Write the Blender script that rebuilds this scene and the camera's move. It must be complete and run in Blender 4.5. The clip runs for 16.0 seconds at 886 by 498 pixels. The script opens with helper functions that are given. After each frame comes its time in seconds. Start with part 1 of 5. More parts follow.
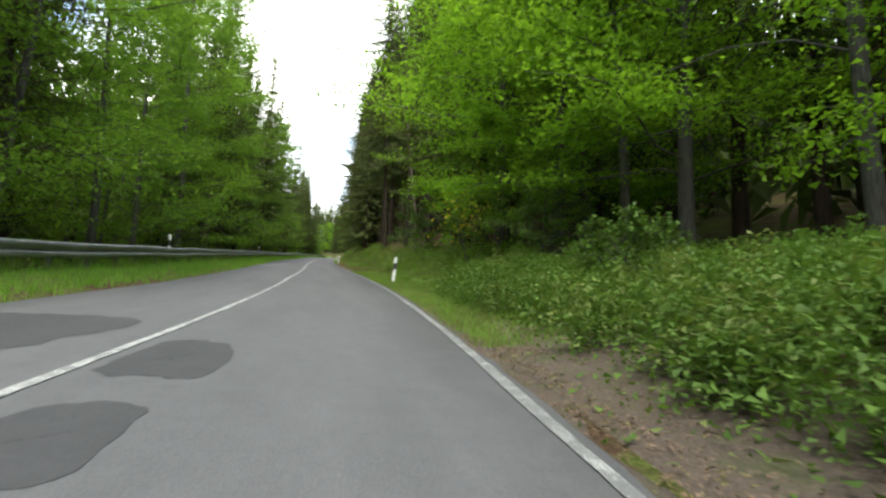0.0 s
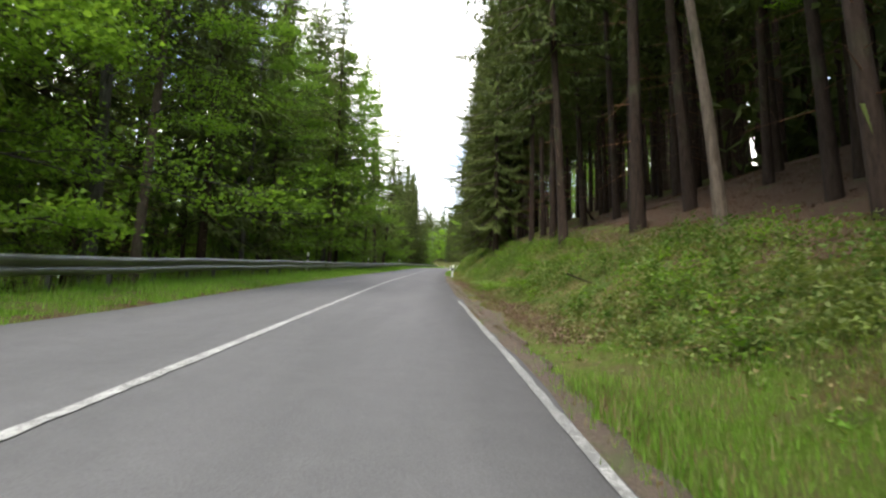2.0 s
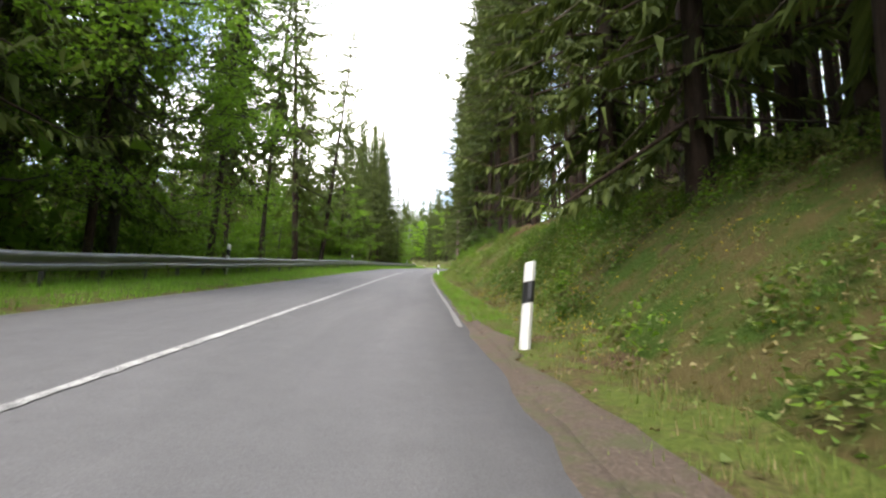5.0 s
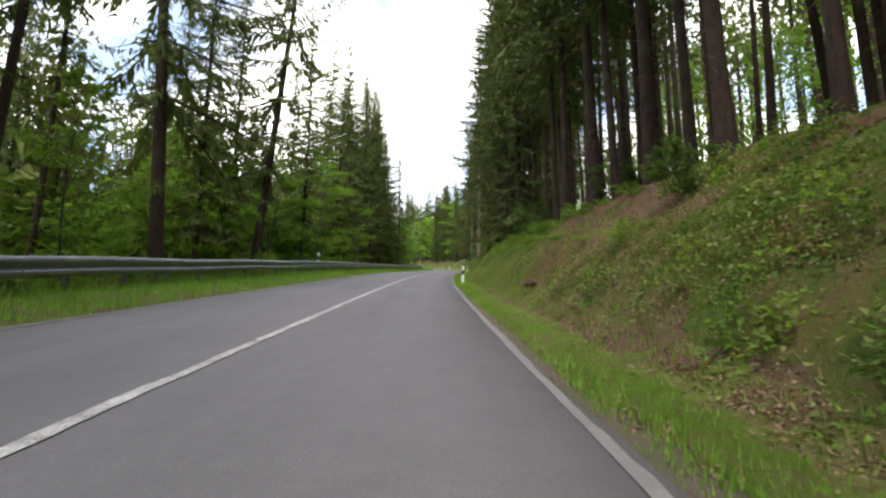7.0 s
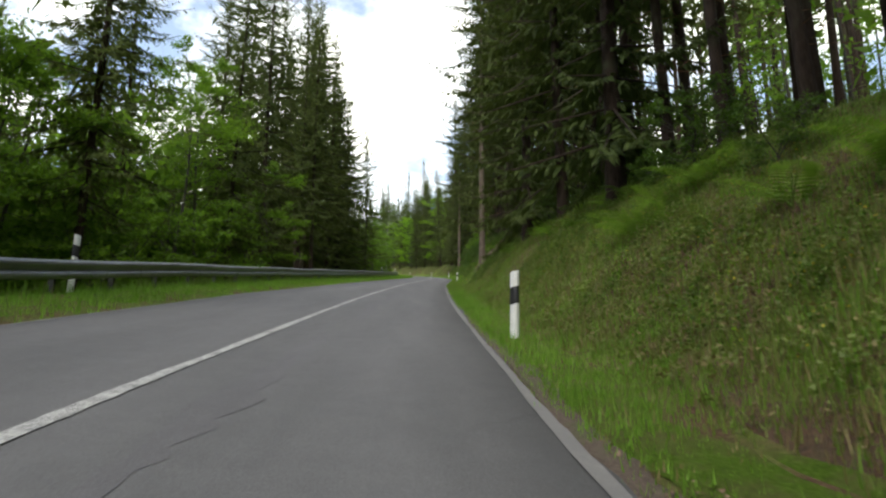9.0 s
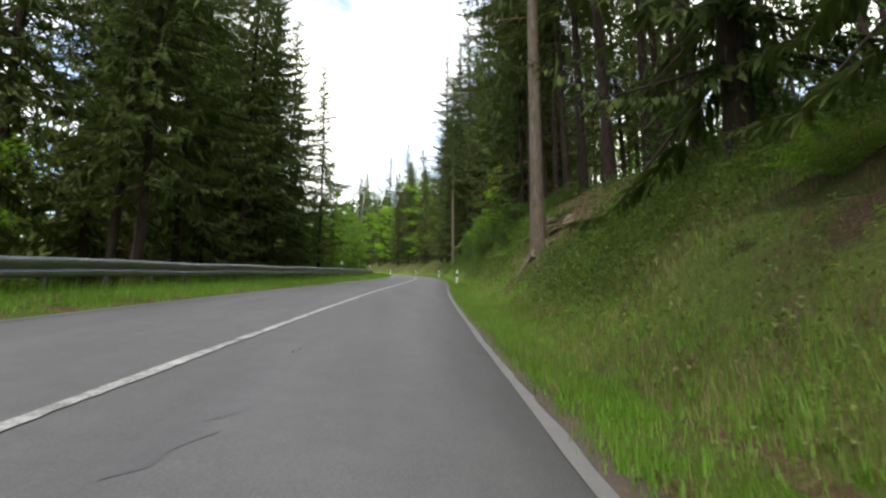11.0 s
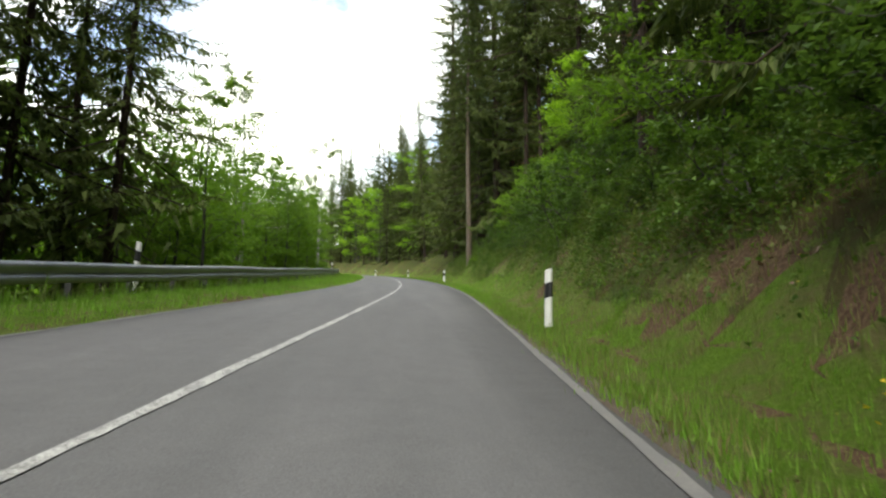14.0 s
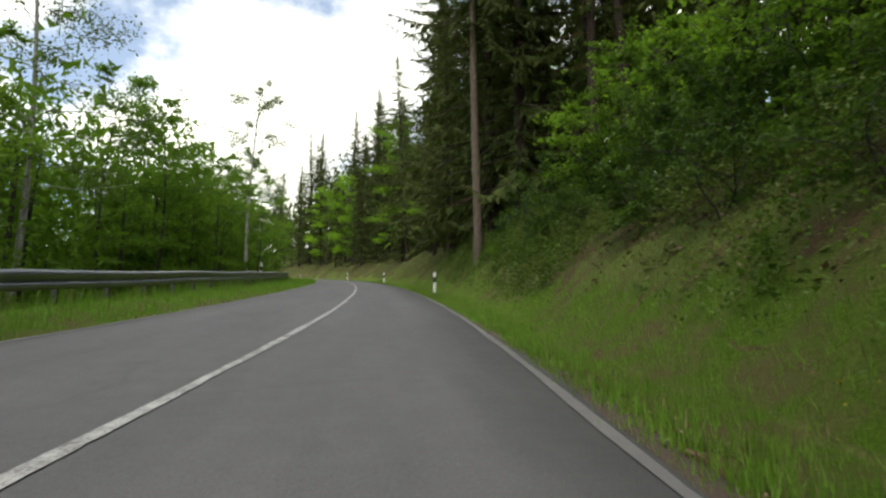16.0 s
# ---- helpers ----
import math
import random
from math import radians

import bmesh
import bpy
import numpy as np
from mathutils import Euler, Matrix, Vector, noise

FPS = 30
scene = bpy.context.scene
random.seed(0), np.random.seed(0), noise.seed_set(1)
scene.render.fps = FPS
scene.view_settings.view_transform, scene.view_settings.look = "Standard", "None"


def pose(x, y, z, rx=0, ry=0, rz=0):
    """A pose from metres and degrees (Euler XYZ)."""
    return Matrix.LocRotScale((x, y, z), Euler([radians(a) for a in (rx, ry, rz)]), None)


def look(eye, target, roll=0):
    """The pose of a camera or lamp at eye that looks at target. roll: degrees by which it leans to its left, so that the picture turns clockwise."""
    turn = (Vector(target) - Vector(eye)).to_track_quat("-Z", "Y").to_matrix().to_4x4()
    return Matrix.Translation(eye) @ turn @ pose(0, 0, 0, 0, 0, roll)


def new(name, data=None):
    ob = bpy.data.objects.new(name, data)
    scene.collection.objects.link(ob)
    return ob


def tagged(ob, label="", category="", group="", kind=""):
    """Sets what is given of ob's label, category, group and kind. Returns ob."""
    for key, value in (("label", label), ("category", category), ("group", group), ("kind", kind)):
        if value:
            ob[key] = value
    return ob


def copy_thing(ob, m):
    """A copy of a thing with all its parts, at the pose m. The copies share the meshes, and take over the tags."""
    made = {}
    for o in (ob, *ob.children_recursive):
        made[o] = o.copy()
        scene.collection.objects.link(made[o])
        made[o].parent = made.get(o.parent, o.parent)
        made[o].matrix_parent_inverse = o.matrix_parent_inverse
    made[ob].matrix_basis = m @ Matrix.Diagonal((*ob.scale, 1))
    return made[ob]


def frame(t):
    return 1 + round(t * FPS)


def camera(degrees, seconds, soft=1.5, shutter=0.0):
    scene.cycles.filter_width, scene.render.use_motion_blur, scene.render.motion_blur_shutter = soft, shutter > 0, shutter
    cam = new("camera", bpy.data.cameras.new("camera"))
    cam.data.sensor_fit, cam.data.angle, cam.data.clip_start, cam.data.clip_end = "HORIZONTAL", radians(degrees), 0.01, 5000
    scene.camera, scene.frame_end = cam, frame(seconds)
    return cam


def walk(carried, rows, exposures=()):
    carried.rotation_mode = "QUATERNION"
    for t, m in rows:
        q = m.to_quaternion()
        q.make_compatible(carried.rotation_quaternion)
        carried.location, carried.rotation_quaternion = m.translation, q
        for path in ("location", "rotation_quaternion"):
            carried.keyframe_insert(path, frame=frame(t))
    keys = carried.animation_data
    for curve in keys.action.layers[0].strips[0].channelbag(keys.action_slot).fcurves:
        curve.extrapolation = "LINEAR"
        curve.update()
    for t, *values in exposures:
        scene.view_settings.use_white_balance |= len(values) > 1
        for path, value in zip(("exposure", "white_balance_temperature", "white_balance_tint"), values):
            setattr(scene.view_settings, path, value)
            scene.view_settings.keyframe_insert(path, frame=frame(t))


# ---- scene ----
import itertools

cam = camera(71.8, 16.0, 2.4, 0.05)
PATH = [
    (0.0, (0.104, 0.000, 0.805), (1.905, 9.658, 2.672), 1.64),
    (0.5, (0.682, 7.606, 2.095), (1.907, 17.354, 3.960), 1.58),
    (1.0, (0.935, 15.516, 3.438), (1.544, 25.309, 5.370), 2.03),
    (1.5, (0.950, 22.318, 4.593), (1.037, 32.130, 6.522), 2.30),
    (2.0, (0.611, 29.462, 5.810), (0.566, 39.272, 7.751), 1.55),
    (2.5, (0.413, 36.034, 6.927), (0.588, 45.835, 8.906), 0.68),
    (3.0, (0.184, 42.549, 8.036), (0.202, 52.357, 9.987), 0.80),
    (3.5, (0.112, 48.468, 9.041), (0.425, 58.274, 10.974), 0.81),
    (4.0, (0.084, 54.857, 10.124), (0.431, 64.664, 12.050), 2.40),
    (6.5, (-0.142, 83.607, 15.015), (0.113, 93.407, 16.987), -0.30),
    (7.0, (-0.316, 89.109, 15.953), (-0.093, 98.914, 17.907), 0.53),
    (7.5, (-0.245, 94.486, 16.865), (0.148, 104.288, 18.806), 0.05),
    (8.0, (-0.033, 100.151, 17.823), (0.855, 109.919, 19.773), -0.57),
    (8.5, (0.034, 105.208, 18.682), (0.519, 114.998, 20.660), 0.17),
    (9.0, (-0.042, 110.904, 19.658), (0.520, 120.674, 21.714), -0.13),
    (11.5, (1.016, 138.384, 24.327), (1.944, 148.140, 26.316), -0.56),
    (12.0, (1.278, 143.800, 25.250), (2.314, 153.553, 27.199), -1.13),
    (12.5, (1.551, 148.713, 26.086), (2.460, 158.475, 28.055), -1.32),
    (13.0, (1.844, 153.807, 26.956), (2.946, 163.552, 28.910), -0.74),
    (13.5, (2.274, 158.287, 27.715), (3.665, 167.995, 29.671), -1.44),
    (14.0, (2.549, 163.150, 28.548), (3.397, 172.907, 30.566), -0.36),
    (14.5, (2.894, 167.593, 29.304), (4.252, 177.307, 31.253), -2.06),
    (15.0, (3.243, 172.222, 30.093), (4.086, 181.987, 32.077), -0.09),
    (15.5, (3.556, 176.162, 30.763), (4.731, 185.897, 32.724), -1.93),
    (16.0, (3.923, 180.428, 31.486), (4.993, 190.156, 33.541), -1.07),
]
EXPOSURES = (
    (0, 0.82, 6500, 4), (0.5, 1.08, 6500, 2), (1, 1.13, 6500, 3), (2.5, 1.12, 6500, 11), (4, 1.55, 6500, 11), (6.5, 1.0, 6500, 12), (7.5, 0.6, 6500, 11), (8.5, 0.3, 6500, 8),
    (9.2, 0.3, 6500, 6), (11.5, 0.65, 6500, 8), (12.5, 0.5, 6500, 7), (13.5, 0.72, 6800, 3), (14.5, 0.58, 6600, 5), (15, 0.36, 6500, 7), (15.5, 0.0, 6500, 6), (16, 0.0, 6700, 6))
walk(cam, [(t, look(eye, target, roll)) for t, eye, target, roll in PATH], EXPOSURES)

# ---- light and sky ----
SUN_EL, SUN_AZ = radians(60), radians(200)
world = bpy.data.worlds.new("sky")
scene.world = world
world.use_nodes = True
wn, wl = world.node_tree.nodes, world.node_tree.links
for n in list(wn):
    wn.remove(n)
w_out = wn.new("ShaderNodeOutputWorld")
w_bg = wn.new("ShaderNodeBackground")
w_bg.inputs["Strength"].default_value = 0.15
w_sky = wn.new("ShaderNodeTexSky")
w_sky.sky_type = 'NISHITA'
w_sky.sun_disc = False
w_sky.sun_elevation, w_sky.sun_rotation = SUN_EL, SUN_AZ
w_co = wn.new("ShaderNodeTexCoord")
w_map = wn.new("ShaderNodeMapping")
w_map.inputs["Scale"].default_value = (1.0, 1.0, 1.7)
w_noise = wn.new("ShaderNodeTexNoise")
w_noise.inputs["Scale"].default_value = 1.9
w_noise.inputs["Detail"].default_value = 7
w_noise.inputs["Roughness"].default_value = 0.55
w_ramp = wn.new("ShaderNodeValToRGB")
w_ramp.color_ramp.elements[0].position = 0.49
w_ramp.color_ramp.elements[1].position = 0.585
w_ramp.color_ramp.elements[0].color = (0.1, 0.1, 0.1, 1)
w_mix = wn.new("ShaderNodeMix")
w_mix.data_type = 'RGBA'
w_mix.inputs[7].default_value = (14.8, 14.5, 13.5, 1)
wl.new(w_co.outputs["Generated"], w_map.inputs["Vector"])
wl.new(w_map.outputs["Vector"], w_noise.inputs["Vector"])
wl.new(w_noise.outputs["Fac"], w_ramp.inputs["Fac"])
wl.new(w_ramp.outputs["Color"], w_mix.inputs[0])
w_gain = wn.new("ShaderNodeVectorMath")
w_gain.operation = 'SCALE'
w_gain.inputs["Scale"].default_value = 1.6
wl.new(w_sky.outputs["Color"], w_gain.inputs[0])
wl.new(w_gain.outputs[0], w_mix.inputs[6])
wl.new(w_mix.outputs[2], w_bg.inputs["Color"])
wl.new(w_bg.outputs["Background"], w_out.inputs["Surface"])

sun_data = bpy.data.lights.new("sun", 'SUN')
sun_data.energy, sun_data.angle, sun_data.color = 2.4, radians(28), (1.0, 0.94, 0.84)
sun = new("sun", sun_data)
sun.matrix_world = look((0, 0, 80), (-10 * math.sin(SUN_AZ) * math.cos(SUN_EL), -10 * math.cos(SUN_AZ) * math.cos(SUN_EL), 80 - 10 * math.sin(SUN_EL)))


# ---- materials ----
def mat_new(name):
    m = bpy.data.materials.new(name)
    m.use_nodes = True
    nt = m.node_tree
    return m, nt, nt.nodes["Principled BSDF"]


def node(nt, kind, **inputs):
    n = nt.nodes.new(kind)
    for k, v in inputs.items():
        n.inputs[k.replace("_", " ")].default_value = v
    return n


def noise_of(nt, scale, detail=4.0, rough=0.55, coord="Object", stretch=(1, 1, 1)):
    tc = nt.nodes.new("ShaderNodeTexCoord")
    mp = nt.nodes.new("ShaderNodeMapping")
    mp.inputs["Scale"].default_value = stretch
    n = node(nt, "ShaderNodeTexNoise", Scale=scale, Detail=detail, Roughness=rough)
    nt.links.new(tc.outputs[coord], mp.inputs["Vector"])
    nt.links.new(mp.outputs["Vector"], n.inputs["Vector"])
    return n.outputs["Fac"]


def ramp(nt, fac, stops):
    r = nt.nodes.new("ShaderNodeValToRGB")
    while len(r.color_ramp.elements) < len(stops):
        r.color_ramp.elements.new(0.5)
    for e, (p, c) in zip(r.color_ramp.elements, stops):
        e.position = p
        e.color = (*c, 1) if len(c) == 3 else c
    nt.links.new(fac, r.inputs["Fac"])
    return r.outputs["Color"]


def mix(nt, fac, a, b, mode='MIX'):
    n = nt.nodes.new("ShaderNodeMix")
    n.data_type = 'RGBA'
    n.blend_type = mode
    for slot, v in ((0, fac), (6, a), (7, b)):
        if isinstance(v, (int, float)):
            n.inputs[slot].default_value = v
        elif isinstance(v, tuple):
            n.inputs[slot].default_value = (*v, 1)
        else:
            nt.links.new(v, n.inputs[slot])
    return n.outputs[2]


def bump(nt, bsdf, fac, strength, distance):
    b = node(nt, "ShaderNodeBump", Strength=strength, Distance=distance)
    nt.links.new(fac, b.inputs["Height"])
    nt.links.new(b.outputs["Normal"], bsdf.inputs["Normal"])


def g(v):
    return (v, v, v)


def mat_asphalt(name, dark, light, seams):
    m, nt, b = mat_new(name)
    big = noise_of(nt, 0.8, 5, 0.65, stretch=(1.6, 0.09, 1.0))
    mid = noise_of(nt, 4.0, 5, 0.65)
    fine = noise_of(nt, 95.0, 3, 0.7)
    col = ramp(nt, big, [(0.3, dark), (0.7, light)])
    col = mix(nt, 0.5, col, ramp(nt, mid, [(0.3, g(0.72)), (0.7, g(1.0))]), 'MULTIPLY')
    col = mix(nt, 0.75, col, ramp(nt, fine, [(0.3, g(0.55)), (0.55, g(0.95)), (0.72, g(1.35))]), 'MULTIPLY')
    if seams:
        v = node(nt, "ShaderNodeTexVoronoi", Scale=0.23)
        v.feature = 'DISTANCE_TO_EDGE'
        tc = nt.nodes.new("ShaderNodeTexCoord")
        warp = nt.nodes.new("ShaderNodeVectorMath")
        warp.operation = 'ADD'
        wn_ = node(nt, "ShaderNodeTexNoise", Scale=1.1, Detail=5.0)
        nt.links.new(tc.outputs["Object"], wn_.inputs["Vector"])
        nt.links.new(tc.outputs["Object"], warp.inputs[0])
        nt.links.new(wn_.outputs["Color"], warp.inputs[1])
        nt.links.new(warp.outputs[0], v.inputs["Vector"])
        where = noise_of(nt, 0.12, 2)
        seam = ramp(nt, v.outputs["Distance"], [(0.003, g(1.0)), (0.008, g(0.0))])
        seam = mix(nt, 1.0, seam, ramp(nt, where, [(0.5, g(0.0)), (0.62, g(0.25))]), 'MULTIPLY')
        col = mix(nt, seam, col, (0.04, 0.04, 0.041))
    nt.links.new(col, b.inputs["Base Color"])
    b.inputs["Roughness"].default_value = 0.86
    b.inputs["Specular IOR Level"].default_value = 0.35
    bump(nt, b, fine, 0.5, 0.006)
    return m


def mat_paint(name, worn=0.0):
    m, nt, b = mat_new(name)
    wear = noise_of(nt, 5.0, 9, 0.8)
    fine = noise_of(nt, 70.0, 3, 0.8)
    mask = mix(nt, 0.5, wear, fine)
    col = ramp(nt, mask, [(0.45 + worn, (0.125, 0.125, 0.125)), (0.5 + worn, (0.29, 0.29, 0.285)), (0.58 + worn, (0.47, 0.47, 0.46))])
    nt.links.new(col, b.inputs["Base Color"])
    b.inputs["Roughness"].default_value = 0.7
    bump(nt, b, fine, 0.3, 0.004)
    return m


def mat_edge_paint(name):
    m, nt, b = mat_new(name)
    wear = noise_of(nt, 3.0, 8, 0.75)
    fine = noise_of(nt, 50.0, 3, 0.7)
    mask = mix(nt, 0.4, wear, fine)
    col = ramp(nt, mask, [(0.46, (0.12, 0.117, 0.118)), (0.57, (0.142, 0.137, 0.134)), (0.68, (0.2, 0.19, 0.18))])
    nt.links.new(col, b.inputs["Base Color"])
    b.inputs["Roughness"].default_value = 0.75
    bump(nt, b, fine, 0.3, 0.004)
    return m


def mat_ground(name):
    m, nt, b = mat_new(name)
    big = noise_of(nt, 0.22, 5, 0.6)
    mid = noise_of(nt, 1.6, 6, 0.65)
    fine = noise_of(nt, 22.0, 6, 0.75)
    soil = ramp(nt, fine, [(0.25, (0.026, 0.015, 0.009)), (0.5, (0.085, 0.052, 0.03)), (0.75, (0.19, 0.13, 0.08))])
    moss = ramp(nt, fine, [(0.25, (0.03, 0.045, 0.008)), (0.5, (0.085, 0.115, 0.02)), (0.8, (0.17, 0.19, 0.05))])
    f = mix(nt, 0.55, big, mid)
    col = mix(nt, ramp(nt, f, [(0.46, g(0.0)), (0.56, g(1.0))]), moss, soil)
    nt.links.new(col, b.inputs["Base Color"])
    b.inputs["Roughness"].default_value = 0.95
    b.inputs["Specular IOR Level"].default_value = 0.15
    bump(nt, b, fine, 0.9, 0.05)
    return m


def mat_turf(name, v, dry=(0.13, 0.105, 0.05), bare=0.44):
    m, nt, b = mat_new(name)
    mid = noise_of(nt, 1.2, 6, 0.7)
    fine = noise_of(nt, 34.0, 6, 0.75)
    col = ramp(nt, fine, [(0.25, (0.03 * v, 0.06 * v, 0.006)), (0.5, (0.085 * v, 0.155 * v, 0.012)), (0.78, (0.17 * v, 0.25 * v, 0.045))])
    col = mix(nt, ramp(nt, mid, [(bare, g(0)), (bare + 0.18, g(0.8))]), col, dry)
    nt.links.new(col, b.inputs["Base Color"])
    b.inputs["Roughness"].default_value = 0.95
    b.inputs["Specular IOR Level"].default_value = 0.1
    bump(nt, b, fine, 1.0, 0.06)
    return m


def mat_earth(name):
    m, nt, b = mat_new(name)
    mid = noise_of(nt, 1.5, 6, 0.7)
    fine = noise_of(nt, 14.0, 8, 0.82)
    col = ramp(nt, fine, [(0.34, (0.016, 0.007, 0.003)), (0.52, (0.11, 0.046, 0.016)), (0.7, (0.27, 0.135, 0.055))])
    col = mix(nt, ramp(nt, mid, [(0.5, g(0)), (0.62, g(0.75))]), col, (0.085, 0.09, 0.03))
    nt.links.new(col, b.inputs["Base Color"])
    b.inputs["Roughness"].default_value = 0.95
    bump(nt, b, fine, 1.0, 0.07)
    return m


def mat_floor(name):
    m, nt, b = mat_new(name)
    mid = noise_of(nt, 0.9, 6, 0.7)
    fine = noise_of(nt, 30.0, 7, 0.8)
    col = ramp(nt, fine, [(0.3, (0.02, 0.01, 0.005)), (0.52, (0.085, 0.044, 0.02)), (0.72, (0.19, 0.105, 0.052))])
    col = mix(nt, ramp(nt, mid, [(0.56, g(0)), (0.66, g(0.8))]), col, (0.06, 0.075, 0.018))
    nt.links.new(col, b.inputs["Base Color"])
    b.inputs["Roughness"].default_value = 0.95
    bump(nt, b, fine, 1.0, 0.04)
    return m


def mat_dirt(name):
    m, nt, b = mat_new(name)
    mid = noise_of(nt, 2.0, 6, 0.7)
    fine = noise_of(nt, 40.0, 5, 0.75)
    col = ramp(nt, fine, [(0.28, (0.035, 0.025, 0.018)), (0.55, (0.1, 0.072, 0.053)), (0.75, (0.2, 0.155, 0.12))])
    col = mix(nt, ramp(nt, mid, [(0.5, g(0)), (0.62, g(0.7))]), col, (0.06, 0.075, 0.02))
    nt.links.new(col, b.inputs["Base Color"])
    b.inputs["Roughness"].default_value = 0.95
    bump(nt, b, fine, 0.9, 0.03)
    return m


def mat_bark(name, dark, light, band=0.0):
    m, nt, b = mat_new(name)
    fl = noise_of(nt, 9.0, 6, 0.7, stretch=(1.6, 1.6, 0.35))
    big = noise_of(nt, 0.9, 3, 0.6)
    col = ramp(nt, fl, [(0.3, dark), (0.7, light)])
    inf = nt.nodes.new("ShaderNodeObjectInfo")
    col = mix(nt, 0.45, col, ramp(nt, inf.outputs["Random"], [(0.0, g(0.55)), (1.0, g(1.25))]), 'MULTIPLY')
    col = mix(nt, ramp(nt, big, [(0.52, g(0)), (0.68, g(0.5))]), col, (0.075, 0.085, 0.04))
    nt.links.new(col, b.inputs["Base Color"])
    b.inputs["Roughness"].default_value = 0.92
    b.inputs["Specular IOR Level"].default_value = 0.2
    bump(nt, b, fl, 0.8, 0.04)
    return m


def mat_leaf(name, dark, light, through_share, vary=0.35, gloss=0.55):
    m, nt, b = mat_new(name)
    geo = nt.nodes.new("ShaderNodeNewGeometry")
    inf = nt.nodes.new("ShaderNodeObjectInfo")
    patch = noise_of(nt, 0.6, 3, 0.6)
    if dark[1] > dark[0]:
        dark, light = [(c[0] * 0.94, c[1], c[2] * 0.9) for c in (dark, light)]
    low_c, high_c = [tuple(a + (b_ - a) * k for a, b_ in zip(dark, light)) for k in (0.18, 0.82)]
    col = ramp(nt, geo.outputs["Random Per Island"], [(0.0, low_c), (1.0, high_c)])
    col = mix(nt, vary, col, ramp(nt, inf.outputs["Random"], [(0.0, (0.6, 0.66, 0.6)), (1.0, (1.4, 1.3, 1.1))]), 'MULTIPLY')
    col = mix(nt, 0.5, col, ramp(nt, patch, [(0.3, g(0.6)), (0.7, g(1.25))]), 'MULTIPLY')
    nt.links.new(col, b.inputs["Base Color"])
    b.inputs["Roughness"].default_value = gloss
    b.inputs["Specular IOR Level"].default_value = 0.14
    tr = nt.nodes.new("ShaderNodeBsdfTranslucent")
    warm = mix(nt, 1.0, col, (1.18, 1.22, 0.68), 'MULTIPLY')
    nt.links.new(warm, tr.inputs["Color"])
    ms = nt.nodes.new("ShaderNodeMixShader")
    ms.inputs[0].default_value = through_share
    nt.links.new(b.outputs[0], ms.inputs[1])
    nt.links.new(tr.outputs[0], ms.inputs[2])
    nt.links.new(ms.outputs[0], nt.nodes["Material Output"].inputs["Surface"])
    return m


def mat_steel(name):
    m, nt, b = mat_new(name)
    big = noise_of(nt, 1.3, 5, 0.65)
    fine = noise_of(nt, 30.0, 4, 0.7, stretch=(1, 1, 3))
    col = ramp(nt, big, [(0.3, (0.22, 0.228, 0.232)), (0.7, (0.34, 0.345, 0.35))])
    col = mix(nt, 0.5, col, ramp(nt, fine, [(0.3, g(0.7)), (0.7, g(1.1))]), 'MULTIPLY')
    nt.links.new(col, b.inputs["Base Color"])
    b.inputs["Metallic"].default_value = 0.8
    nt.links.new(ramp(nt, fine, [(0.2, g(0.36)), (0.8, g(0.52))]), b.inputs["Roughness"])
    bump(nt, b, fine, 0.15, 0.004)
    return m


def mat_plain(name, col, rough=0.5, dirt=0.3):
    m, nt, b = mat_new(name)
    d = noise_of(nt, 7.0, 6, 0.7)
    c = mix(nt, dirt, col, ramp(nt, d, [(0.35, g(0.45)), (0.65, g(1.0))]), 'MULTIPLY')
    nt.links.new(c, b.inputs["Base Color"])
    b.inputs["Roughness"].default_value = rough
    return m


M_ASPHALT = mat_asphalt("asphalt", (0.101, 0.1005, 0.105), (0.134, 0.1325, 0.138), True)
M_WORN = mat_asphalt("ravelled_asphalt", (0.092, 0.09, 0.097), (0.14, 0.137, 0.146), False)
M_PATCH = mat_asphalt("patched_asphalt", (0.052, 0.052, 0.055), (0.07, 0.069, 0.073), False)
M_PAINT = mat_paint("line_paint")
M_EDGE = mat_edge_paint("edge_line_paint")
M_GROUND = mat_ground("forest_soil")
M_DIRT = mat_dirt("shoulder_dirt")
M_TURF = mat_turf("green_turf", 1.0)
M_BANK = mat_turf("mossy_bank", 0.6, (0.09, 0.06, 0.03), 0.38)
M_MOSS = mat_turf("olive_moss", 0.62, (0.14, 0.1, 0.045), 0.42)
M_EARTH = mat_earth("bare_earth")
M_FLOOR = mat_floor("needle_litter")
M_OLDLINE = mat_paint("worn_line_paint", 0.055)
M_BARK = mat_bark("spruce_bark", (0.017, 0.011, 0.008), (0.06, 0.04, 0.029))
M_PALE = mat_bark("pale_bark", (0.07, 0.054, 0.04), (0.2, 0.155, 0.12))
M_BIRCH = mat_bark("birch_bark", (0.12, 0.11, 0.10), (0.5, 0.48, 0.45))
M_BEECHBARK = mat_bark("beech_bark", (0.03, 0.028, 0.023), (0.095, 0.088, 0.075))
M_NEEDLE = mat_leaf("spruce_needles", (0.04, 0.056, 0.018), (0.125, 0.152, 0.045), 0.2, 0.4, 0.7)
# The spruce needles a third lighter: sunlight put into the colour.
M_LITNEEDLE = mat_leaf("sunlit_needles", (0.055, 0.075, 0.024), (0.165, 0.195, 0.062), 0.24, 0.4, 0.7)
M_DEAD = mat_leaf("dead_twigs", (0.085, 0.038, 0.015), (0.2, 0.1, 0.045), 0.0, 0.2)
M_BEECH = mat_leaf("beech_leaves", (0.14, 0.25, 0.022), (0.3, 0.47, 0.055), 0.6)
